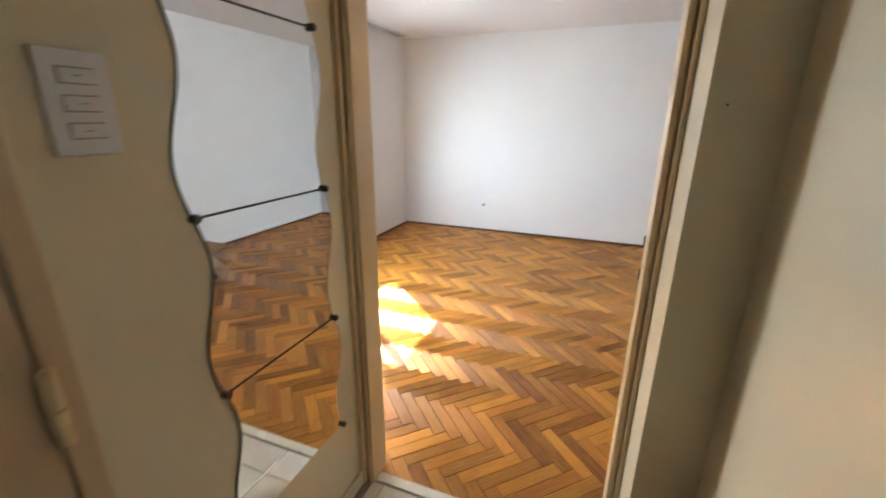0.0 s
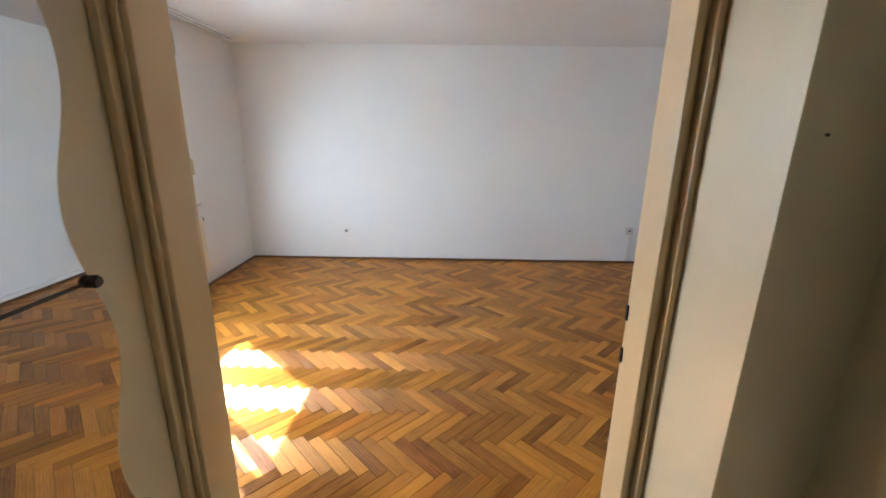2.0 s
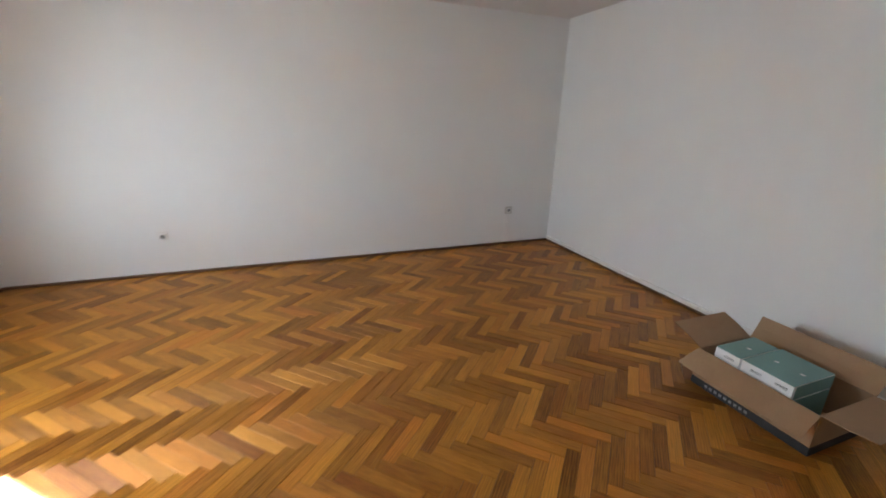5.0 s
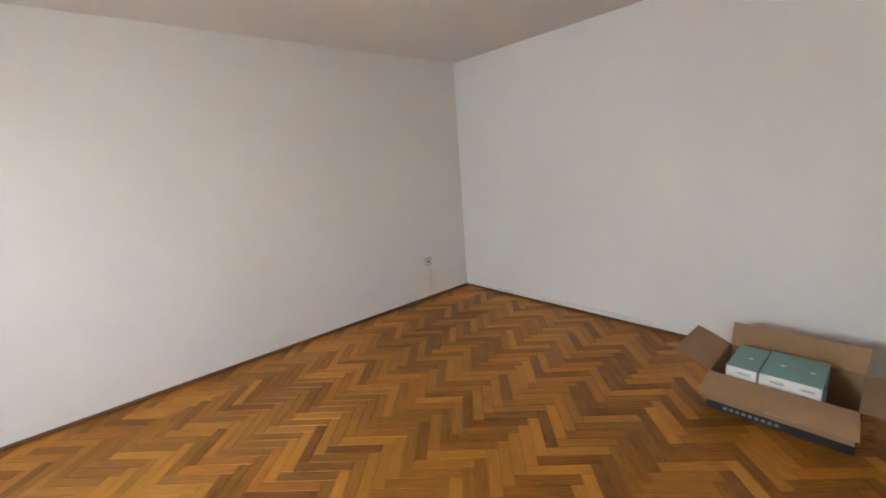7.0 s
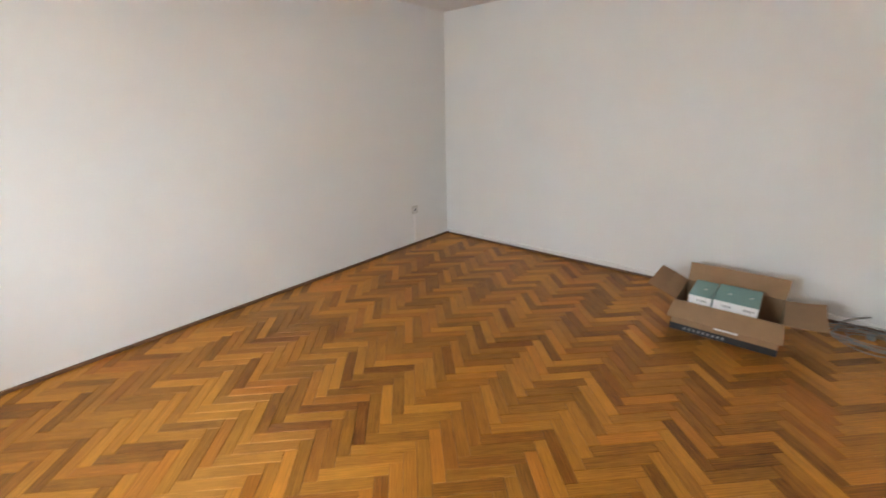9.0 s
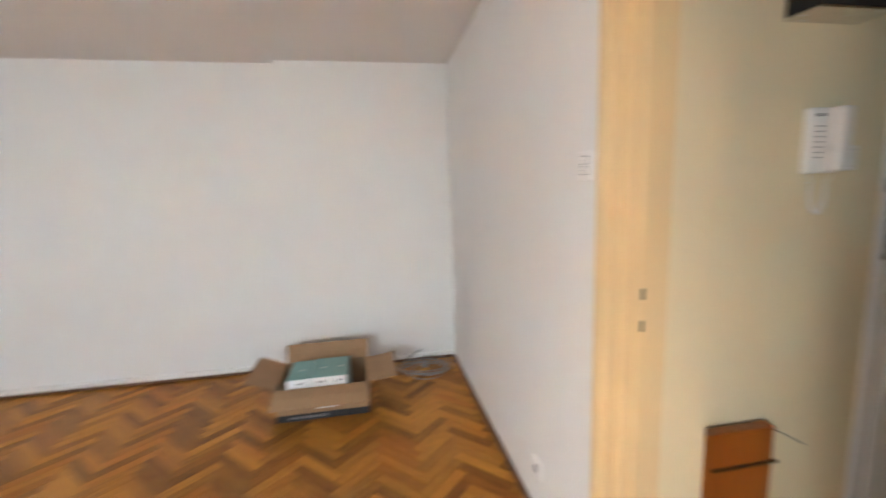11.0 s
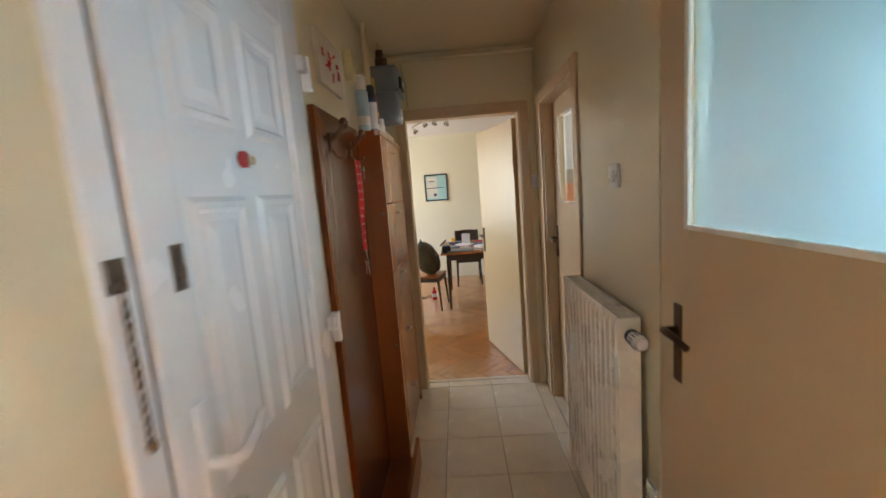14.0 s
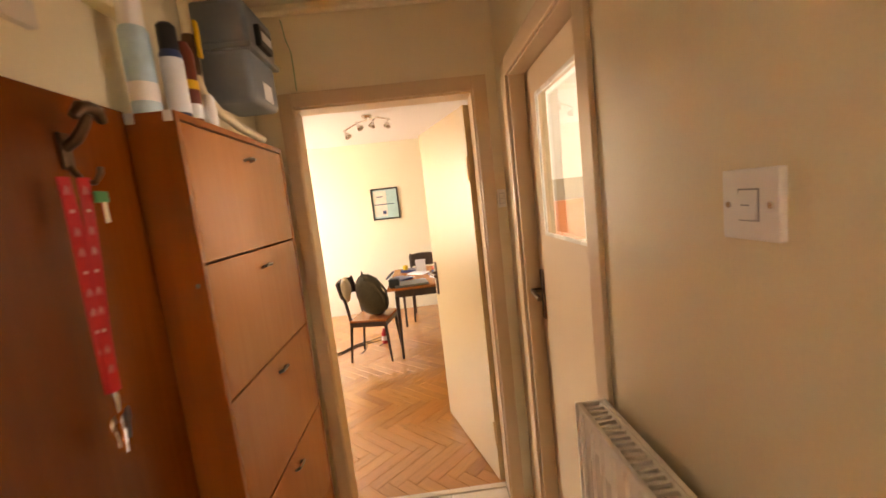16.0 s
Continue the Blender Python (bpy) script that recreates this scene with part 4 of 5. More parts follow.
# ---- hall: mirror of wavy panes held by steel bolts ----
mir = thing("wall_mirror", (-0.45, 0, 0), "wavy wall mirror of stacked panes with steel bolts", "mirror")


def wave(z):
    return 0.024 * math.sin((z - 1.281) / 0.445 * 2 * math.pi + 3.2)


levels = [0.395, 0.838, 1.281, 1.728, 2.17]
for z0, z1 in zip(levels, levels[1:]):
    left, right, n = [], [], 24
    for i in range(n + 1):
        z = z0 + 0.003 + (z1 - z0 - 0.006) * i / n
        left.append((0.672 + wave(z), z))
        right.append((1.114 + wave(z), z))
    bm = bmesh.new()
    prism(bm, left + right[::-1], 0.0035, 0.007, "x")
    part("pane", bm, MIRROR, mir, "silvered mirror pane")
    bm = bmesh.new()
    prism(bm, [(y - 0.002, z) for y, z in left] + [(y + 0.002, z) for y, z in right[::-1]], 0.001, 0.0033, "x")
    part("pane_edge", bm, DARKMETAL, mir)
for z in levels[1:-1]:
    part("joint", boxes((0.002, 0.0078, 0.672 + wave(z), 1.114 + wave(z), z - 0.003, z + 0.003)), DARKMETAL, mir)
for z in levels:
    for y in (0.672, 1.114):
        bm = bmesh.new()
        lathe(bm, [(0.010, 0.0), (0.011, 0.016), (0.008, 0.021)], 14, (0, y + wave(z), z), "x")
        part("bolt", bm, DARKMETAL, mir)

# ---- hall: intercom ----
ic = thing("intercom", (0.66, 0.565, 1.50), "white wall intercom handset with a coiled cord", "intercom", rz=90)
# local x runs along -... the wall (world +y), local y into the room (world -x)
bm = bmesh.new()
box(bm, -0.125, 0.0, 0, 0.032, 0.0, 0.215)
base = part("base", bev(bm, 0.008, 3), SWITCH, ic, smooth=True)
bm = bmesh.new()
box(bm, -0.122, -0.068, 0.03, 0.07, 0.005, 0.215)
hs = part("handset", bev(bm, 0.012, 3), SWITCH, ic, "white handset", smooth=True)
part("speaker_slots", boxes(*[(-0.045, -0.02, 0.0315, 0.033, 0.05 + 0.017 * i, 0.054 + 0.017 * i) for i in range(7)]), GREYINK, base)
part("display", boxes((-0.045, -0.02, 0.0315, 0.033, 0.185, 0.195)), BLACKINK, base)
bm = bmesh.new()
pts = []
for i in range(340):
    s = i / 339
    a = math.pi * s
    cx, cz = -0.06 + 0.035 * math.cos(a), -0.02 - 0.115 * math.sin(a) ** 0.8
    pts.append((cx + 0.0055 * math.cos(i * 0.75), 0.02 + 0.0055 * math.sin(i * 0.75), cz + 0.004 * math.cos(i * 0.75)))
tube(bm, [(-0.02, 0.02, 0.0)] + pts + [(-0.095, 0.04, 0.006)], 0.0021, 5)
part("cord", bm, SWITCH, ic, "white coiled cord", smooth=True)

# black box high on the wall, wooden board below
eb = thing("meter_cabinet", (0.66, 0.39, 1.99), "black metal box fixed high on the hall wall", "wall box")
part("case", boxes((-0.11, 0, 0, 0.28, 0.0, 0.34), bevel=0.006), BLACK, eb)
part("lower_edge", boxes((-0.112, 0.0, -0.002, 0.282, -0.006, 0.0005)), CHROME, eb)
bd = thing("wooden_board", (0.60, 0.64, 0), "reddish brown wooden board leaning on the hall wall", "board")
part("board", boxes((0.0, 0.045, 0.0, 0.34, 0.0, 0.615), bevel=0.004), CHERRY, bd)
part("brass_strip", boxes((-0.006, -0.0005, -0.02, 0.25, 0.475, 0.487)), BRONZE, bd, "thin brass strip")
bm = bmesh.new()
tube(bm, [(0.02, 0.0, 0.60), (0.0, -0.06, 0.57), (-0.01, -0.12, 0.535)], 0.002, 6)
part("wire", bm, DARKCABLE, bd)

# ---- hall: coat panel, shoe bench, shoe cabinet ----
cp = thing("coat_rack", (0.66, -0.752, 0), "reddish brown coat panel with bronze hooks and a shoe bench", "coat rack")
part("back_panel", boxes((-0.026, -0.001, -0.645, 0.0, 0.02, 1.875), bevel=0.003), COATPANEL, cp)
part("bench_front", boxes((-0.20, -0.18, -0.64, -0.02, 0.0, 0.17), bevel=0.003), CHERRY, cp)
part("bench_floor", boxes((-0.178, -0.028, -0.64, -0.02, 0.03, 0.05)), CHERRY, cp)
bm = bmesh.new()
prism(bm, [(-0.20, 0.0), (-0.028, 0.0), (-0.028, 0.30), (-0.06, 0.30), (-0.20, 0.175)], -0.02, 0.0, "y")
part("bench_side", bm, CHERRY, cp)


def hook(y, z):
    bm = bmesh.new()
    box(bm, -0.034, -0.0265, y - 0.012, y + 0.012, z - 0.10, z - 0.03)
    hp = part("hook", bev(bm, 0.003), BRONZE, cp, "dark bronze coat hook")
    bm = bmesh.new()
    tube(bm, [(-0.03, y, z - 0.06), (-0.055, y, z - 0.045), (-0.075, y, z - 0.02), (-0.085, y, z + 0.0)], [0.009, 0.010, 0.009, 0.009], 10)
    tube(bm, [(-0.085, y - 0.035, z - 0.01), (-0.09, y - 0.02, z + 0.008), (-0.088, y, z + 0.012), (-0.09, y + 0.02, z + 0.008), (-0.085, y + 0.035, z - 0.012)], [0.008, 0.012, 0.013, 0.012, 0.008], 10)
    part("upper_arm", bm, BRONZE, hp, smooth=True)
    bm = bmesh.new()
    tube(bm, [(-0.032, y, z - 0.095), (-0.05, y, z - 0.125), (-0.07, y - 0.004, z - 0.13), (-0.082, y - 0.006, z - 0.112), (-0.084, y - 0.006, z - 0.10)], 0.0055, 10)
    part("lower_hook", bm, BRONZE, hp, smooth=True)


hook(-0.148, 1.825)
hook(-0.453, 1.825)
# lanyard with keys on the second hook
PRINTPINK = material("faded_white_print", (0.72, 0.42, 0.40), 0.6, vary=0.1, scale=60)
ly = thing("lanyard", (0.60, -1.19, 1.70), "red printed lanyard with a bunch of keys", "lanyard")
across = Vector((0.45, 0.89, 0))
for x0, ya, yb, yc in ((-0.003, 0.045, 0.043, 0.041), (-0.009, 0.008, 0.028, 0.039)):
    def centre(f):
        """Middle of the ribbon at a share of its length."""
        y = ya * (1 - f) * (1 - 2 * f) + yb * 4 * f * (1 - f) + yc * f * (2 * f - 1)
        return Vector((x0 - 0.003 * math.sin(f * 6), y, 0.004 - 0.415 * f))

    bm = bmesh.new()
    n, prev = 28, None
    for i in range(n + 1):
        f = i / n
        o = Matrix.Rotation(0.22 * math.sin(f * 7 + ya * 50), 3, "Z") @ across * 0.0105
        c, d = centre(f), Vector((0.0007, 0, 0))
        ring = [bm.verts.new(c + o + d), bm.verts.new(c - o + d), bm.verts.new(c - o - d), bm.verts.new(c + o - d)]
        if prev:
            for k in range(4):
                bm.faces.new((prev[k], prev[(k + 1) % 4], ring[(k + 1) % 4], ring[k]))
        prev = ring
    rb = part("ribbon", bm, RED, ly, "red woven ribbon with white print")
    for i in range(10):
        f = 0.06 + i * 0.092
        a = Matrix.Rotation(0.22 * math.sin(f * 7 + ya * 50), 3, "Z") @ across
        out = Vector((-a.y, a.x, 0)) * 0.0016
        bm = bmesh.new()
        if i % 3 == 1:
            rows = [(-0.003, 0.003, -0.003, 0.003)]
        else:
            rows = [(-0.0032, -0.0020, -0.008, 0.006), (0.0002, 0.0012, -0.005, 0.009), (0.0026, 0.0036, -0.008, 0.004)]
        for u0, u1, z0, z1 in rows:
            box(bm, u0, u1, -0.0002, 0.0002, z0, z1)
        pr = part("print", bm, PRINTPINK, rb)
        c = centre(f) + out
        pr.matrix_basis = Matrix.Translation(c) @ Matrix.Rotation(math.atan2(a.y, a.x), 4, "Z")
bm = bmesh.new()
lathe(bm, [(0.004, 0.0), (0.006, -0.01), (0.004, -0.03), (0.003, -0.04)], 10, (-0.006, 0.039, -0.412))
clasp = part("clasp", bm, CHROME, ly, "steel clasp")


def key(dy, z, tilt, mat, name, ln):
    bm = bmesh.new()
    lathe(bm, [(0.016, -0.0014), (0.016, 0.0014)], 18, (0, 0, 0), "x")
    box(bm, -0.0012, 0.0012, -0.0055, 0.0055, -0.01 - ln, -0.01)
    box(bm, -0.001, 0.001, 0.0055, 0.009, -0.006 - ln, 0.006 - ln)
    k = part(name, bm, mat, ly, "steel door key")
    k.matrix_basis = pose(dy * 0.3 - 0.006, 0.042 + dy, z, tilt, 0, 25)


key(0.010, -0.470, -16, CHROME, "key", 0.045)
key(-0.008, -0.474, 10, CHROME, "key", 0.05)
key(-0.016, -0.466, 22, BLACK, "key", 0.035)
bm = bmesh.new()
box(bm, -0.002, 0.002, -0.017, 0.017, -0.045, -0.023)
part("key_tag", bev(bm, 0.002), GREEN, ly, "green plastic key tag").location = (-0.022, -0.010, 0.0)
part("tag_key", boxes((-0.024, -0.022, -0.018, -0.007, -0.085, -0.044)), CHROME, ly)

cab = thing("shoe_cabinet", (0.66, -1.40, 0), "tall narrow reddish brown shoe cabinet with tilting drawers", "shoe cabinet")
CD, CW, CH = 0.14, 0.75, 1.87
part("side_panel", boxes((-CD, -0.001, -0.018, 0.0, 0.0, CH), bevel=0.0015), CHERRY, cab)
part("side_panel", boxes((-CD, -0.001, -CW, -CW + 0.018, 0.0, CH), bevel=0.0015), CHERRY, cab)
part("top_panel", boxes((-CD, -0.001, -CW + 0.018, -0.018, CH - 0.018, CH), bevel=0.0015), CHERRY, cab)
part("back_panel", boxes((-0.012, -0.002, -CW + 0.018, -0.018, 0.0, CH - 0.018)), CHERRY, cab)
fz = [0.06, 0.365, 0.74, 1.115, 1.49, 1.85]
for k, (z0, z1) in enumerate(zip(fz, fz[1:])):
    fb = bmesh.new()
    box(fb, -CD + 0.002, -CD + 0.02, -CW + 0.02, -0.02, z0 + 0.003, z1 - 0.003)
    dr = part("tilting_front", bev(fb, 0.0015, 1), CHERRYSHEEN, cab, "glossy reddish front")
    bm = bmesh.new()
    tube(bm, [(-CD + 0.003, -0.36, z1 - 0.065), (-CD - 0.014, -0.362, z1 - 0.06), (-CD - 0.017, -0.385, z1 - 0.058), (-CD - 0.014, -0.408, z1 - 0.06), (-CD + 0.003, -0.41, z1 - 0.065)], 0.005, 8)
    part("handle", bm, STEEL, dr, "small steel bow handle", smooth=True)
for z in (1.44, 0.72):
    bm = bmesh.new()
    lathe(bm, [(0.006, 0.0), (0.005, 0.002)], 12, (-0.12, 0, z), "y")
    part("screw_cap", bm, GREYPL, cab)
for x in (-0.135, -0.045):
    part("tape", boxes((x, x + 0.022, 0.0005, 0.0015, CH - 0.025, CH + 0.001)), PAPER, cab, "piece of pale tape")


def can(at, r, h, mat, label, bands=(), cap=None, caph=0.05):
    t = thing("spray_can", at, label, "spray can", group="cans on the shoe cabinet")
    bm = bmesh.new()
    lathe(bm, [(r * 0.9, 0), (r, 0.006), (r, h - 0.03), (r * 0.7, h - 0.008), (r * 0.6, h)], 24)
    b = part("body", bm, mat, t, smooth=True)
    for z0, z1, m in bands:
        bm = bmesh.new()
        lathe(bm, [(r + 0.0006, z0), (r + 0.0006, z1)], 24)
        part("label_band", bm, m, b, smooth=True)
    if cap:
        bm = bmesh.new()
        lathe(bm, [(r * 0.86, h - 0.02), (r * 0.86, h + caph - 0.008), (r * 0.6, h + caph)], 20)
        part("cap", bm, cap, t, smooth=True)
    return t


BLUEPL = material("pale_blue_print", (0.42, 0.60, 0.68), 0.35, vary=0.1, scale=20)
NAVY = material("navy_print", (0.03, 0.05, 0.13), 0.35, vary=0.1)
BROWNPL = material("brown_print", (0.16, 0.035, 0.02), 0.35, vary=0.15, scale=25)
can((0.60, -1.435, CH), 0.032, 0.225, BLUEPL, "pale blue spray bottle with a white cap", [(0.03, 0.075, SWITCH)], SWITCH, 0.055)
can((0.57, -1.525, CH), 0.027, 0.20, NAVY, "dark blue spray can with a white label and black cap", [(0.02, 0.16, PAPER), (0.0, 0.018, NAVY)], BLACK, 0.05)
can((0.575, -1.60, CH), 0.026, 0.23, BROWNPL, "brown spray can with a round yellow mark", [(0.10, 0.125, YELLOW), (0.02, 0.06, PAPER)], None)
can((0.545, -1.64, CH), 0.018, 0.085, SWITCH, "small white tube standing on the cabinet", [], SWITCH, 0.01)

# ---- hall: gas meter, pipes, picture, bell ----
gm = thing("gas_meter", (0.55, -1.90, 1.98), "grey gas meter above the shoe cabinet", "gas meter")
bm = bmesh.new()
prism(bm, [(-0.10, -0.13), (0.075, -0.13), (0.075, 0.13), (-0.10, 0.13)], 0.17, 0.315)
part("upper_case", bev(bm, 0.02, 3), METERGREY, gm, smooth=True)
bm = bmesh.new()
box(bm, -0.092, 0.07, -0.122, 0.122, 0.0, 0.172)
part("lower_case", bev(bm, 0.028, 3), METERGREY, gm, smooth=True)
part("flange", boxes((-0.108, 0.08, -0.138, 0.138, 0.16, 0.178), bevel=0.004), METERGREY, gm)
cn = part("counter", boxes((-0.118, -0.09, -0.06, 0.06, 0.19, 0.26), bevel=0.006), BLACK, gm)
part("counter_window", boxes((-0.1195, -0.1182, -0.045, 0.045, 0.21, 0.24)), PAPER, cn)
part("seal_label", boxes((-0.094, -0.0925, -0.05, 0.03, 0.02, 0.08)), PAPER, gm, "white paper label")
for y in (-0.075, 0.075):
    bm = bmesh.new()
    lathe(bm, [(0.022, 0.31), (0.022, 0.325), (0.03, 0.328), (0.03, 0.36), (0.024, 0.365), (0.022, 0.41)], 14, (0, y, 0))
    part("coupling", bm, BRONZE, gm, "brass pipe coupling", smooth=True)
bm = bmesh.new()
tube(bm, [(0.61, -1.72, H), (0.61, -1.72, 2.06), (0.605, -1.74, 2.0), (0.59, -1.80, 1.955), (0.57, -1.90, 1.92), (0.555, -2.06, 1.90)], 0.0155, 12)
gp = solid("gas_pipe", bm, PIPE, "cream painted gas pipe bending round the meter", "pipe", smooth=True)
vt = bmesh.new()
lathe(vt, [(0.018, 2.05), (0.021, 2.07), (0.021, 2.15), (0.018, 2.17)], 12, (0.61, -1.72, 0))
part("gas_tap", vt, BRONZE, gp, "brass gas tap")
part("tap_lever", boxes((0.578, 0.588, -1.73, -1.71, 2.10, 2.21), bevel=0.003), YELLOW, gp, "yellow tap lever")
bm = bmesh.new()
tube(bm, [(0.55, -1.875, 2.33), (0.55, -1.875, 2.42), (0.57, -1.92, 2.455), (0.60, -2.20, 2.462), (0.58, -2.262, 2.462), (0.5, -2.268, 2.462), (-0.45, -2.268, 2.462)], 0.0135, 12)
solid("ceiling_pipe", bm, PIPE, "cream painted pipe running under the hall ceiling", "pipe", smooth=True)
bm = bmesh.new()
tube(bm, [(0.48, -2.285, 2.44), (0.47, -2.285, 2.36), (0.455, -2.29, 2.30), (0.455, -2.292, 2.14)], 0.002, 6)
solid("earth_wire", bm, GREEN, "thin green wire on the end wall", "wire")
art = thing("canvas_picture", (0.66, -1.06, 2.095), "small canvas with red blossom strokes", "picture")
part("canvas", boxes((-0.02, -0.0005, -0.16, 0.155, -0.105, 0.105), bevel=0.002), material("pale_canvas", (0.66, 0.58, 0.47), 0.8, vary=0.06, scale=14, fine=200, bump=0.2), art)
ra = random.Random(8)
for i in range(13):
    y, z = ra.uniform(-0.12, 0.12), ra.uniform(-0.06, 0.06)
    bm = bmesh.new()
    tube(bm, [(-0.0215, y + 0.012 * k * ra.uniform(0.4, 1.2), z + 0.014 * k * ra.uniform(-1, 1)) for k in range(3)], 0.0045, 5)
    part("brush_stroke", bm, RED, art)
bell = thing("door_chime", (0.66, -1.43, 2.165), "yellowed plastic door chime box", "door chime")
bm = bmesh.new()
box(bm, -0.045, 0, -0.065, 0.065, -0.055, 0.095)
part("cover", bev(bm, 0.006, 2), CREAMPL, bell)
part("grille", boxes((-0.047, -0.044, -0.05, -0.02, -0.04, 0.02)), YELLOW, bell)

bm = bmesh.new()
lathe(bm, [(0.0018, 0.0), (0.0018, -0.002), (0.0022, -0.003)], 8, (0.556, 1.0, 1.518), "y")
solid("nail", bm, DARKMETAL, "small dark nail in the cream wall", "nail")


# ---- living room ----
tb = thing("dining_table", (0.02, -4.95, 0), "dark wooden dining table with tapered legs", "table")
part("tabletop", boxes((-0.45, 0.38, -0.62, 0.58, 0.725, 0.75), bevel=0.006), CHERRYSHEEN, tb, "reddish brown tabletop")
part("apron", boxes((-0.38, 0.31, -0.55, -0.53, 0.64, 0.724), (-0.38, 0.31, 0.49, 0.51, 0.64, 0.724), (-0.38, -0.36, -0.53, 0.49, 0.64, 0.724), (0.29, 0.31, -0.53, 0.49, 0.64, 0.724)), DARKWOOD, tb)
for x in (-0.35, 0.29):
    for y in (-0.53, 0.52):
        bm = bmesh.new()
        tube(bm, [(x, y, 0.66), (x * 1.03, y * 1.02, 0.0)], [0.022, 0.013], 10)
        part("leg", bm, DARKWOOD, tb, smooth=True)


def chair(at, rz):
    c = thing("dining_chair", at, "dark wooden dining chair with a pale seat pad", "chair", group="chairs round the table", rz=rz)
    bm = bmesh.new()
    box(bm, -0.21, 0.21, -0.2, 0.2, 0.43, 0.455)
    part("seat", bev(bm, 0.01, 2), CHERRYSHEEN, c)
    part("seat_frame", boxes((-0.2, 0.2, -0.19, 0.19, 0.38, 0.43)), DARKWOOD, c)
    for x in (-0.18, 0.18):
        bm = bmesh.new()
        tube(bm, [(x, 0.17, 0.4), (x * 1.08, 0.2, 0.0)], [0.018, 0.011], 8)
        part("leg", bm, DARKWOOD, c, smooth=True)
        bm = bmesh.new()
        tube(bm, [(x * 1.05, -0.24, 0.0), (x, -0.19, 0.42), (x, -0.22, 0.62), (x * 0.98, -0.28, 0.86)], [0.012, 0.018, 0.017, 0.013], 8)
        part("leg", bm, DARKWOOD, c, smooth=True)
    bm = bmesh.new()
    n, prev = 8, None
    for i in range(n + 1):
        f = i / n * 2 - 1
        x, dy = 0.2 * f, -0.03 * (1 - f * f)
        ring = [bm.verts.new((x, -0.245 + dy, 0.68)), bm.verts.new((x, -0.262 + dy, 0.68)), bm.verts.new((x, -0.30 + dy, 0.86 - 0.02 * f * f)), bm.verts.new((x, -0.283 + dy, 0.86 - 0.02 * f * f))]
        if prev:
            for k in range(4):
                bm.faces.new((prev[k], prev[(k + 1) % 4], ring[(k + 1) % 4], ring[k]))
        else:
            bm.faces.new(ring[::-1])
        prev = ring
    bm.faces.new(prev)
    part("backrest", bm, DARKWOOD, c, "curved dark backrest")
    return c


chair((0.59, -4.62, 0), 78)
chair((0.02, -5.87, 0), 0)
# backpack on the near chair
bp = thing("backpack", (0.60, -4.62, 0.457), "olive green backpack leaning on the dining chair", "backpack")
bm = bmesh.new()
bmesh.ops.create_icosphere(bm, subdivisions=4, radius=1)
for v in bm.verts:
    p = v.co
    for k in range(3):
        p[k] = math.copysign(abs(p[k]) ** 0.72, p[k])
    w = 1 - 0.25 * max(0, p.z)
    q = Vector((p.x * 0.14 * w + 0.10 * p.z * 0.5, p.y * 0.15 * w, 0.215 + p.z * 0.215))
    q += 0.012 * noise.noise_vector(q * 11)
    v.co = q
part("bag", bm, OLIVE, bp, smooth=True)
bm = bmesh.new()
bmesh.ops.create_icosphere(bm, subdivisions=3, radius=1)
for v in bm.verts:
    p = v.co
    q = Vector((-0.12 + p.x * 0.06, p.y * 0.11, 0.13 + p.z * 0.11))
    v.co = q + 0.008 * noise.noise_vector(q * 14)
part("front_pocket", bm, OLIVE, bp, smooth=True)
for y in (0.155, -0.12):
    bm = bmesh.new()
    tube(bm, [(0.03, y, 0.41), (-0.06, y + 0.03, 0.36), (-0.15, y + 0.02, 0.22), (-0.16, y, 0.07)], [0.012, 0.016, 0.014, 0.008], 8)
    part("strap", bm, OLIVE, bp, smooth=True)
bm = bmesh.new()
tube(bm, [(0.07, 0.02, 0.42), (0.06, 0.03, 0.47), (0.04, 0.05, 0.425)], 0.008, 8)
part("top_loop", bm, DARKCABLE, bp)
cl = thing("jacket", (0.85, -4.60, 0.86), "cream jacket hanging over the chair back", "jacket")
bm = bmesh.new()
bmesh.ops.create_icosphere(bm, subdivisions=3, radius=1)
for v in bm.verts:
    p = v.co
    q = Vector((p.x * 0.05, p.y * 0.13, -0.10 + p.z * 0.14))
    v.co = q + 0.03 * noise.noise_vector(q * 9)
part("cloth", bm, CLOTH, cl, smooth=True)
# camera bag and clutter on the table
cb = thing("camera_bag", (0.33, -4.47, 0.75), "black shoulder bag with a looped strap on the table", "bag")
bm = bmesh.new()
box(bm, -0.06, 0.05, -0.08, 0.06, 0.0, 0.09)
part("bag", bev(bm, 0.02, 3), BLACK, cb, smooth=True)
bm = bmesh.new()
tube(bm, [(0.04 * math.cos(a) + 0.03, 0.05 * math.sin(a), 0.09 + 0.07 * (1 - math.cos(a)) / 2) for a in [i * 2 * math.pi / 20 for i in range(20)]], 0.009, 6, closed=True)
part("strap", bm, BLACK, cb, smooth=True)
lt = thing("laptop", (0.16, -4.52, 0.7505), "closed dark grey laptop on the table edge", "laptop", rz=8)
part("base", boxes((-0.17, 0.17, -0.12, 0.12, 0, 0.012), bevel=0.004), GREYPL, lt)
part("lid", boxes((-0.17, 0.17, -0.12, 0.12, 0.0125, 0.02), bevel=0.003), GREYPL, lt)
rp = random.Random(4)
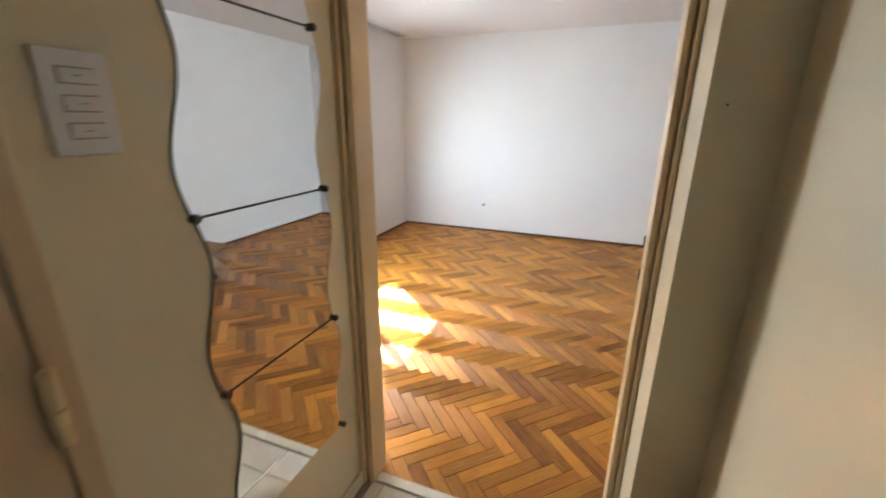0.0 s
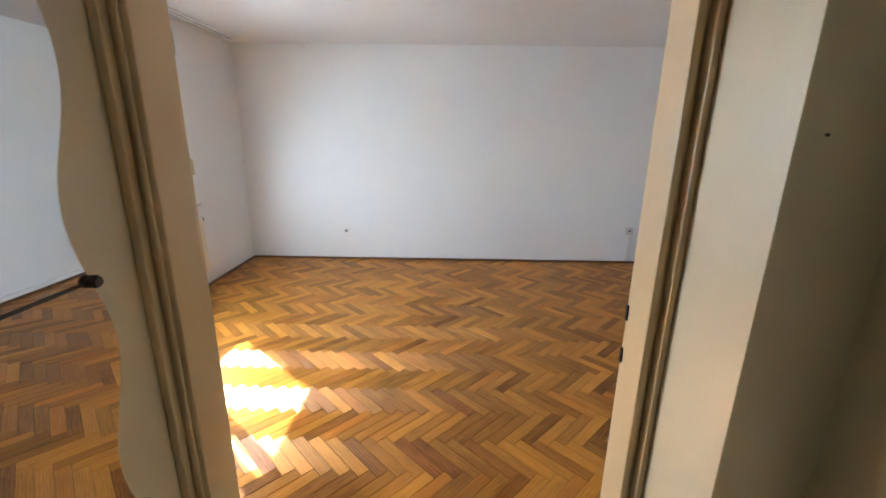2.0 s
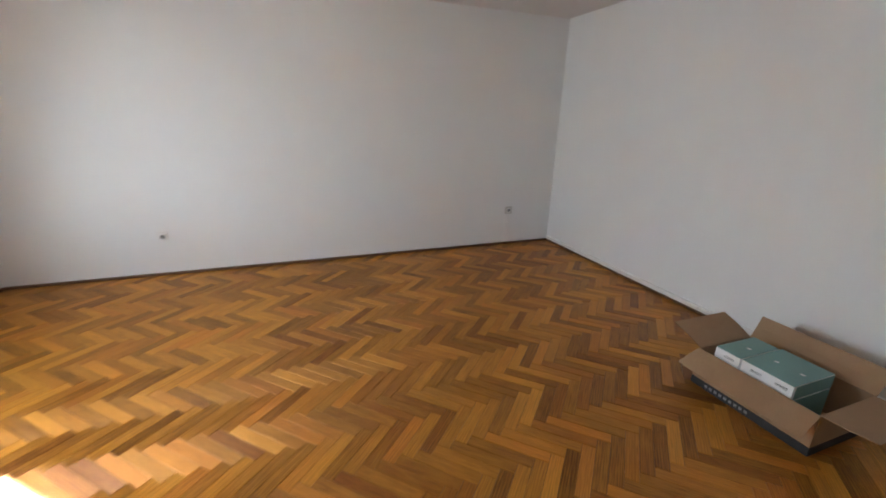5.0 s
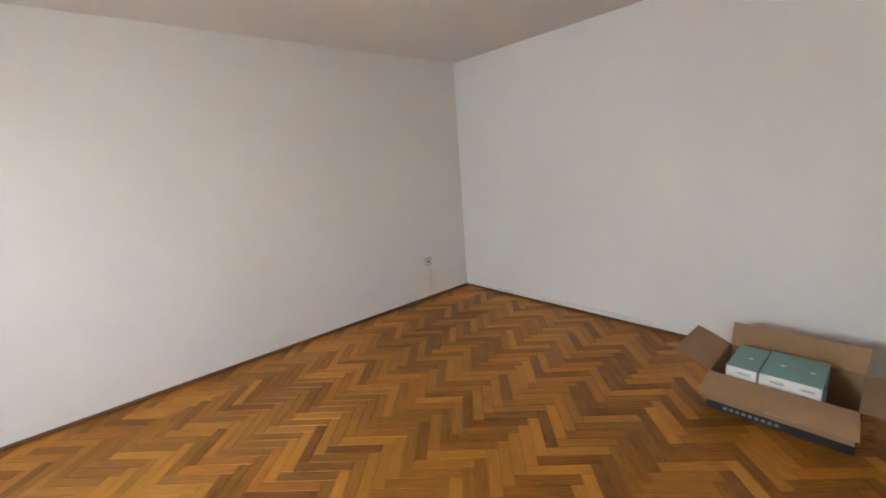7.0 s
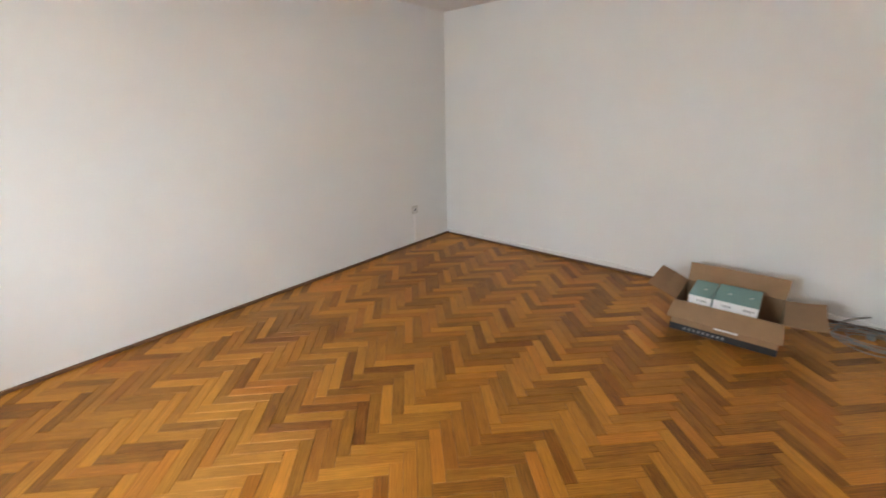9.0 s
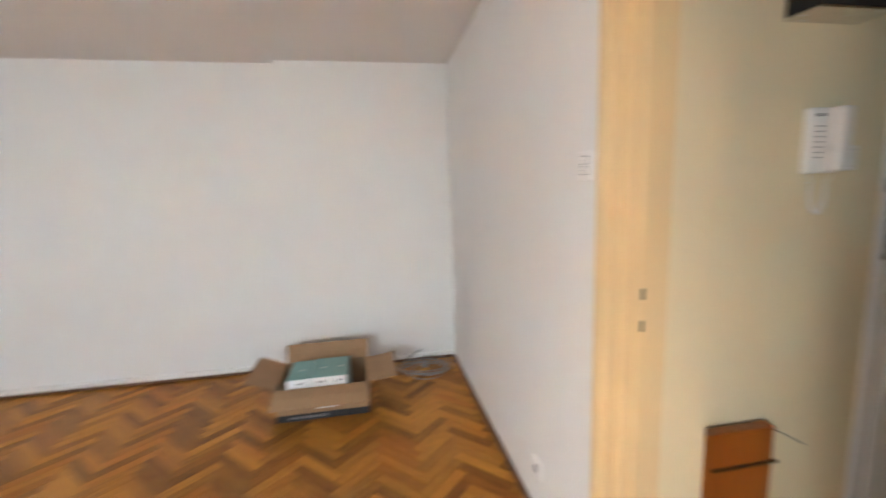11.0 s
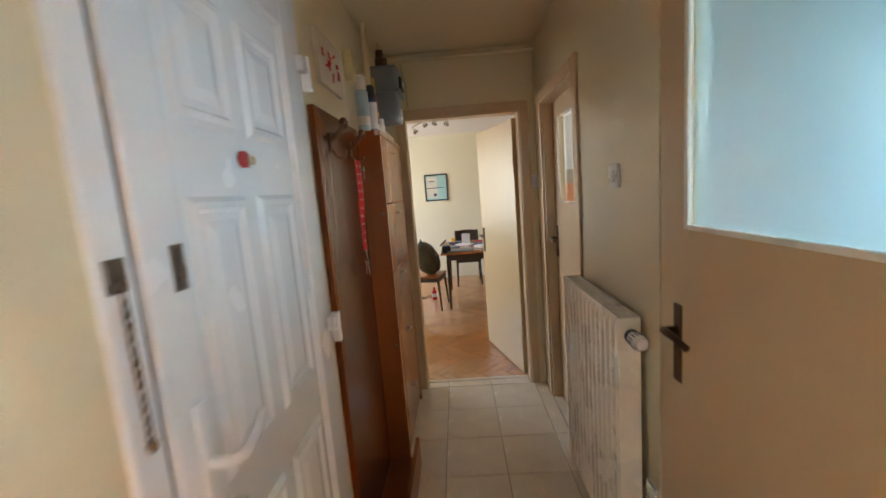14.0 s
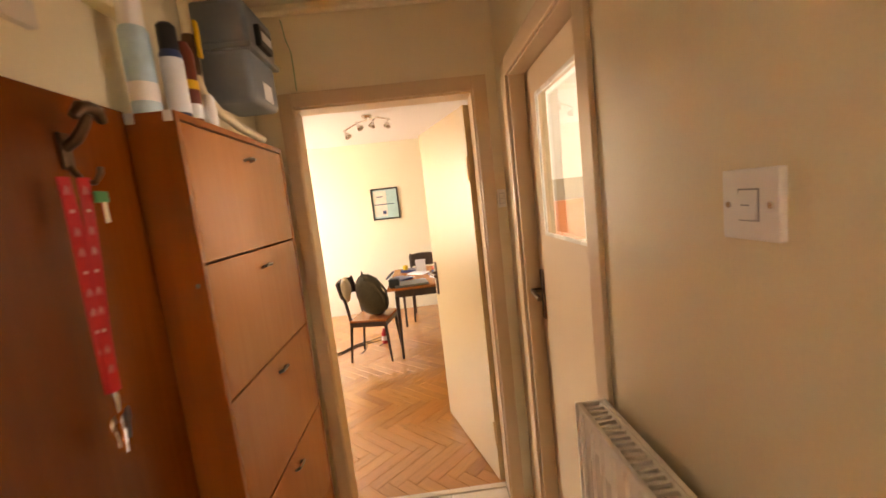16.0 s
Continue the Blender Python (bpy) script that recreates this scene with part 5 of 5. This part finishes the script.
for i in range(9):
    x, y = rp.uniform(-0.35, 0.30), rp.uniform(-5.45, -4.75)
    m, nm = rp.choice([(PAPER, "white"), (PAPER, "white"), (NAVY, "dark blue"), (RED, "red"), (BLUEPL, "pale blue")])
    b = thing("booklet", (x, y, 0.7505), nm + " paper booklet lying on the dining table", "booklet", group="booklets on the table", rz=rp.uniform(-60, 60))
    part("cover", boxes((-0.11, 0.11, -0.075, 0.075, 0, rp.uniform(0.006, 0.03)), bevel=0.002), m, b)
cup = thing("cup", (0.24, -5.3, 0.7505), "small brown cup standing on the table", "cup")
bm = bmesh.new()
lathe(bm, [(0.025, 0), (0.034, 0.08), (0.031, 0.08), (0.022, 0.008)], 18)
part("wall", bm, YELLOW, cup, smooth=True)
stp = thing("tablet_stand", (0.05, -5.2, 0.7505), "white card standing upright on the table", "card")
part("card", boxes((-0.06, 0.06, -0.004, 0.004, 0, 0.15), bevel=0.001), PAPER, stp)
bt = thing("red_bottle", (0.56, -4.98, 0), "red and white bottle lying by the table", "bottle")
bm = bmesh.new()
lathe(bm, [(0.03, 0), (0.034, 0.01), (0.034, 0.12), (0.015, 0.15), (0.014, 0.18)], 16)
part("body", bm, REDPL, bt, smooth=True)
bm = bmesh.new()
lathe(bm, [(0.035, 0.04), (0.035, 0.09)], 16)
part("label_band", bm, PAPER, bt)
for k in range(3):
    bm = bmesh.new()
    a0 = rp.uniform(0, 6)
    tube(bm, [(0.75 + 0.28 * math.cos(a0 + i * 0.35) * (0.6 + 0.04 * i) + 0.1 * k, -5.0 + 0.2 * math.sin(a0 + i * 0.5) + 0.1 * k, 0.004) for i in range(16)], 0.004, 6)
    solid("floor_cable", bm, DARKCABLE, "dark cable lying loosely on the parquet", "cable", group="cables on the living room floor", smooth=True)
# framed print
pf = thing("framed_print", (0.48, LY, 1.608), "black framed print with teal sea and pale drawing", "picture")
FW, FH = 0.20, 0.23
part("frame", boxes((-FW, FW, 0.001, 0.02, FH - 0.022, FH), (-FW, FW, 0.001, 0.02, -FH, -FH + 0.022), (-FW, -FW + 0.022, 0.001, 0.02, -FH + 0.022, FH - 0.022), (FW - 0.022, FW, 0.001, 0.02, -FH + 0.022, FH - 0.022)), BLACK, pf)
pr = part("print", boxes((-FW + 0.022, FW - 0.022, 0.002, 0.008, -FH + 0.022, FH - 0.022)), material("pale_teal_print", (0.38, 0.60, 0.60), 0.5, vary=0.1, scale=10), pf)
part("drawing", boxes((-0.02, 0.165, 0.0085, 0.0095, -0.18, 0.19)), material("pale_drawing", (0.70, 0.68, 0.60), 0.6, vary=0.12, scale=18), pr)
part("drawing_mark", boxes((0.03, 0.12, 0.0098, 0.0105, 0.10, 0.115), (0.0, 0.05, 0.0098, 0.0105, -0.15, -0.10), (-0.12, 0.16, 0.0098, 0.0105, -0.012, 0.0)), NAVY, pr)
# ceiling lamp with four spots
lm = thing("ceiling_lamp", (0.40, -4.60, H - 0.01), "chrome ceiling lamp with small glass spots", "ceiling lamp")
bm = bmesh.new()
lathe(bm, [(0.05, 0), (0.055, -0.012), (0.04, -0.03), (0.012, -0.035)], 20)
part("rose", bm, CHROME, lm, smooth=True)
bm = bmesh.new()
tube(bm, [(-0.22, 0.0, -0.06), (-0.1, 0.03, -0.035), (0.0, 0, -0.045), (0.1, -0.03, -0.06), (0.24, 0.0, -0.13)], 0.008, 8)
part("arm", bm, CHROME, lm, smooth=True)
for x, z in ((-0.22, -0.06), (-0.07, -0.045), (0.11, -0.06), (0.24, -0.13)):
    bm = bmesh.new()
    lathe(bm, [(0.012, 0), (0.014, -0.03), (0.035, -0.09), (0.033, -0.092), (0.01, -0.03)], 16)
    s = part("spot", bm, CHROME, lm, "small chrome spot shade", smooth=True)
    s.matrix_basis = pose(x, 0.0, z, 25, 30 if x > 0 else -20, 0)
# kitchen wall tiles and board seen through the glass
kt = solid("wall_kitchen_splash", boxes((-2.598, -0.575, -2.2995, -2.292, 0.9, 1.62)), GROUT, "tiled kitchen wall behind the door", "wall", "structure")
ORANGE = material("orange_glaze", (0.72, 0.24, 0.10), 0.2, vary=0.05)
OFFWHITE = material("white_glaze", (0.80, 0.78, 0.70), 0.2, vary=0.04)
kw = {}
for m in (ORANGE, OFFWHITE):
    bm = bmesh.new()
    box(bm, -0.098, 0.098, 0, 0.006, -0.098, 0.098)
    kw[m.name] = finish("tile", bev(bm, 0.002, 1), m)
for i in range(9):
    for j in range(3):
        t = new("tile", kw[(ORANGE if (i * 2 + j * 3) % 5 < 2 else OFFWHITE).name])
        t.parent = kt
        t.matrix_basis = pose(-0.72 - 0.2 * i, -2.292, 1.02 + 0.2 * j)

# ---- outside the window ----
PINK = material("pink_render", (0.40, 0.235, 0.27), 0.9, vary=0.05, scale=2, fine=60, bump=0.2)
FACADE = material("white_facade", (0.45, 0.48, 0.52), 0.9, vary=0.06, scale=1, fine=30)
BLUEF = material("blue_facade", (0.16, 0.30, 0.52), 0.8, vary=0.06, scale=1, fine=30)
DARKGL = material("dark_window_glass", (0.06, 0.08, 0.10), 0.1, vary=0.1)
PAVE = material("pale_concrete_ground", (0.30, 0.29, 0.27), 0.9, vary=0.12, scale=0.5, fine=12, bump=0.2)
GRASS = material("lawn_green", (0.07, 0.13, 0.035), 0.95, vary=0.25, scale=1.5, fine=40, bump=0.4)
GZ = -1.0
solid("ground", boxes((-400, 300, -300, 400, GZ - 0.3, GZ)), PAVE, "pale concrete yard around the house", "ground", "structure")
solid("lawn", boxes((-40, -17.5, 6, 60, GZ, GZ + 0.03)), GRASS, "green lawn strip beyond the yard", "lawn", "structure")
wing = thing("building_wing", (-4.95, 7.0, GZ), "pink rendered wing of the house beside the window", "building")
part("wall", boxes((0, 2.26, 0, 6, 0, 9.5)), PINK, wing)
part("plinth", boxes((-0.03, 2.26, -0.03, 6, 0, 0.5)), FACADE, wing)
part("roof", boxes((-0.4, 2.26, -0.4, 6.4, 9.5, 9.8)), FACADE, wing)
blk = thing("apartment_building", (-44, 34, GZ), "far white apartment building with blue balconies", "building", rz=-35)
part("wall", boxes((-22, 22, 0, 10, 0, 15)), FACADE, blk)
part("roof", boxes((-22.5, 22.5, -0.5, 10.5, 15, 15.5)), SLAT, blk)
part("plinth", boxes((-22, 22, -0.15, 0, 0, 2.2)), BLUEF, blk)
for i in range(10):
    for j in range(4):
        x, z = -20 + 4.3 * i, 3.6 + 3 * j
        if i % 2:
            w = part("balcony", boxes((x - 1.3, x + 1.3, -1.2, 0, z - 0.6, z + 0.5)), BLUEF, blk)
            part("balcony_door", boxes((x - 0.9, x + 0.9, -0.06, 0.01, z + 0.5, z + 1.7)), DARKGL, w)
        else:
            w = part("window", boxes((x - 0.7, x + 0.7, -0.05, 0.01, z, z + 1.4)), DARKGL, blk)
            part("sill", boxes((x - 0.8, x + 0.8, -0.15, 0, z - 0.1, z)), FACADE, w)
bench = thing("park_bench", (-13.2, 16.5, GZ), "pale wooden bench standing in the yard", "bench", rz=50)
for k in range(3):
    part("seat_slat", boxes((-0.8, 0.8, -0.2 + 0.14 * k, -0.08 + 0.14 * k, 0.42, 0.46)), CLOTH, bench)
for k in range(2):
    part("back_slat", boxes((-0.8, 0.8, 0.24, 0.28, 0.58 + 0.16 * k, 0.70 + 0.16 * k)), CLOTH, bench)
for x in (-0.65, 0.65):
    part("leg", boxes((x - 0.04, x + 0.04, -0.2, 0.28, 0, 0.42), (x - 0.04, x + 0.04, 0.2, 0.24, 0.42, 0.86)), DARKMETAL, bench)


# ---- floors: herringbone parquet and hall tiles ----
PL, PW = 0.31, 0.062


def clip(poly, x0, x1, y0, y1):
    for axis, lim, sign in ((0, x0, 1), (0, x1, -1), (1, y0, 1), (1, y1, -1)):
        out = []
        for i, p in enumerate(poly):
            q = poly[(i + 1) % len(poly)]
            dp, dq = sign * (p[axis] - lim), sign * (q[axis] - lim)
            if dp >= 0:
                out.append(p)
            if dp * dq < 0:
                k = dp / (dp - dq)
                out.append(tuple(p[j] + k * (q[j] - p[j]) for j in range(4)))
        poly = out
        if len(poly) < 3:
            return []
    return poly


def herringbone(x0, x1, y0, y1, px, py, near):
    """Centres and turns of the planks: one list of whole planks in the near stretch, one of clipped outlines for the rest."""
    whole, rest = [], []
    sx, sy = PW * math.sqrt(2), PL * math.sqrt(2)
    for j in range(int((y0 - py) / sy) - 2, int((y1 - py) / sy) + 3):
        for i in range(int((x0 - px) / sx) - 4, int((x1 - px) / sx) + 5):
            for kind in (0, 1):
                cx, cy = px + i * sx + kind * sx / 2, py + j * sy + kind * sy / 2
                ang = radians(45 if kind else -45)
                c, s = math.cos(ang), math.sin(ang)
                hl, hw = PL / 2 - 0.0006, PW / 2 - 0.0006
                poly = [(cx + u * c - v * s, cy + u * s + v * c, u, v) for u, v in ((-hl, -hw), (hl, -hw), (hl, hw), (-hl, hw))]
                inside = all(x0 <= p[0] <= x1 and y0 <= p[1] <= y1 for p in poly)
                if inside and near(cx, cy):
                    whole.append((cx, cy, ang))
                else:
                    poly = clip(poly, x0, x1, y0, y1)
                    if poly:
                        rest.append(poly)
    return whole, rest


def plank_field(name, rest, rnd, parent, label, mat):
    """The remaining planks, each with bevelled rim, joined into one mesh."""
    verts, faces, uvs = [], [], []
    for poly in rest:
        k, n = len(verts), len(poly)
        mx, my = sum(p[0] for p in poly) / n, sum(p[1] for p in poly) / n
        dz = rnd.uniform(-0.0006, 0.0006)
        for shrink, z in ((1.0, -0.004), (1.0, -0.0012 + dz), (0.975, dz)):
            for p in poly:
                verts.append((mx + (p[0] - mx) * shrink, my + (p[1] - my) * shrink, z))
                uvs.append((p[2], p[3]))
        for r in range(2):
            for i in range(n):
                faces.append((k + r * n + i, k + r * n + (i + 1) % n, k + (r + 1) * n + (i + 1) % n, k + (r + 1) * n + i))
        faces.append(tuple(k + 2 * n + i for i in range(n)))
    me = bpy.data.meshes.new(name)
    me.from_pydata(verts, [], faces)
    lay = me.uv_layers.new(name="uv")
    for lp in me.loops:
        lay.data[lp.index].uv = uvs[lp.vertex_index]
    me.materials.append(mat)
    ob = new(name, me)
    ob.parent = parent
    return tagged(ob, label, kind="stuff")


def plank_mesh():
    me = bpy.data.meshes.new("plank")
    hl, hw = PL / 2 - 0.0006, PW / 2 - 0.0006
    v = [(a * (hl - d), b * (hw - d), z) for d, z in ((0, -0.004), (0, -0.0012), (0.0012, 0)) for a, b in ((-1, -1), (1, -1), (1, 1), (-1, 1))]
    f = [(r * 4 + i, r * 4 + (i + 1) % 4, r * 4 + 4 + (i + 1) % 4, r * 4 + 4 + i) for r in range(2) for i in range(4)] + [(8, 9, 10, 11)]
    me.from_pydata(v, [], f)
    lay = me.uv_layers.new(name="uv")
    for lp in me.loops:
        p = v[lp.vertex_index]
        lay.data[lp.index].uv = (p[0], p[1])
    me.materials.append(PLANK)
    return me


floor = solid("floor", boxes((-2.5, 3.1, 1.298, 5.6, -0.1, -0.003)), JOINT, "glossy oak herringbone parquet floor", "floor", "structure")
fr = random.Random(5)
whole, rest = herringbone(-2.33, 3.0, 1.300, 5.49, 0.5255, 2.5975, lambda x, y: -0.95 < x < 1.45 and 1.55 < y < 3.55)
pm = plank_mesh()
for cx, cy, ang in whole:
    pk = new("plank", pm)
    pk.parent = floor
    pk.matrix_basis = Matrix.Translation((cx, cy, fr.uniform(-0.0006, 0.0006))) @ Matrix.Rotation(ang, 4, "Z") @ Matrix.Rotation(fr.gauss(0, 0.0025), 4, "X")
plank_field("parquet", rest, fr, floor, "oak herringbone planks", PLANKS)

floor_living = solid("floor_living", boxes((LX0, LX1, LY, -2.425, -0.1, -0.003)), JOINT, "glossy oak herringbone parquet of the living room", "floor", "structure")
PL, PW = 0.44, 0.08      # larger planks in the living room
_, rest = herringbone(LX0, LX1, LY, -2.43, 0.1, -3.0, lambda x, y: False)
plank_field("parquet", rest, fr, floor_living, "oak herringbone planks", PLANKS_LIVING)

floor_hall = solid("floor_hall", boxes((-0.46, 0.67, -2.425, 1.298, -0.1, -0.003)), GROUT, "cream ceramic floor tiles with thin grout lines", "floor", "structure")
TX = [-0.448, -0.357, -0.020, 0.317, 0.656]
TY = [-2.39, -2.297, -1.957, -1.617, -1.277, -0.937, -0.597, -0.257, 0.083, 0.423, 0.763, 1.103, 1.245]
tile_mesh = {}
for x0, x1 in zip(TX, TX[1:]):
    for y0, y1 in zip(TY, TY[1:]):
        ax, bx = x0, x1
        if y0 < -2.3:
            ax, bx = max(x0, -0.325), min(x1, 0.48)
        if y1 > 1.2:
            bx = min(bx, 0.508)
            ax = max(ax, -0.41)
        if y0 > 1.0 and y0 < 1.2:
            bx = min(bx, 0.655)
        if bx - ax < 0.03:
            continue
        w, d = round(bx - ax - 0.004, 4), round(y1 - y0 - 0.004, 4)
        if (w, d) not in tile_mesh:
            bm = bmesh.new()
            box(bm, -w / 2, w / 2, -d / 2, d / 2, -0.006, 0.0)
            tile_mesh[(w, d)] = finish("tile", bev(bm, 0.0015, 1), TILE)
        t = new("tile", tile_mesh[(w, d)])
        t.parent = floor_hall
        t.matrix_basis = pose((ax + bx) / 2, (y0 + y1) / 2, fr.uniform(-0.0003, 0.0003))
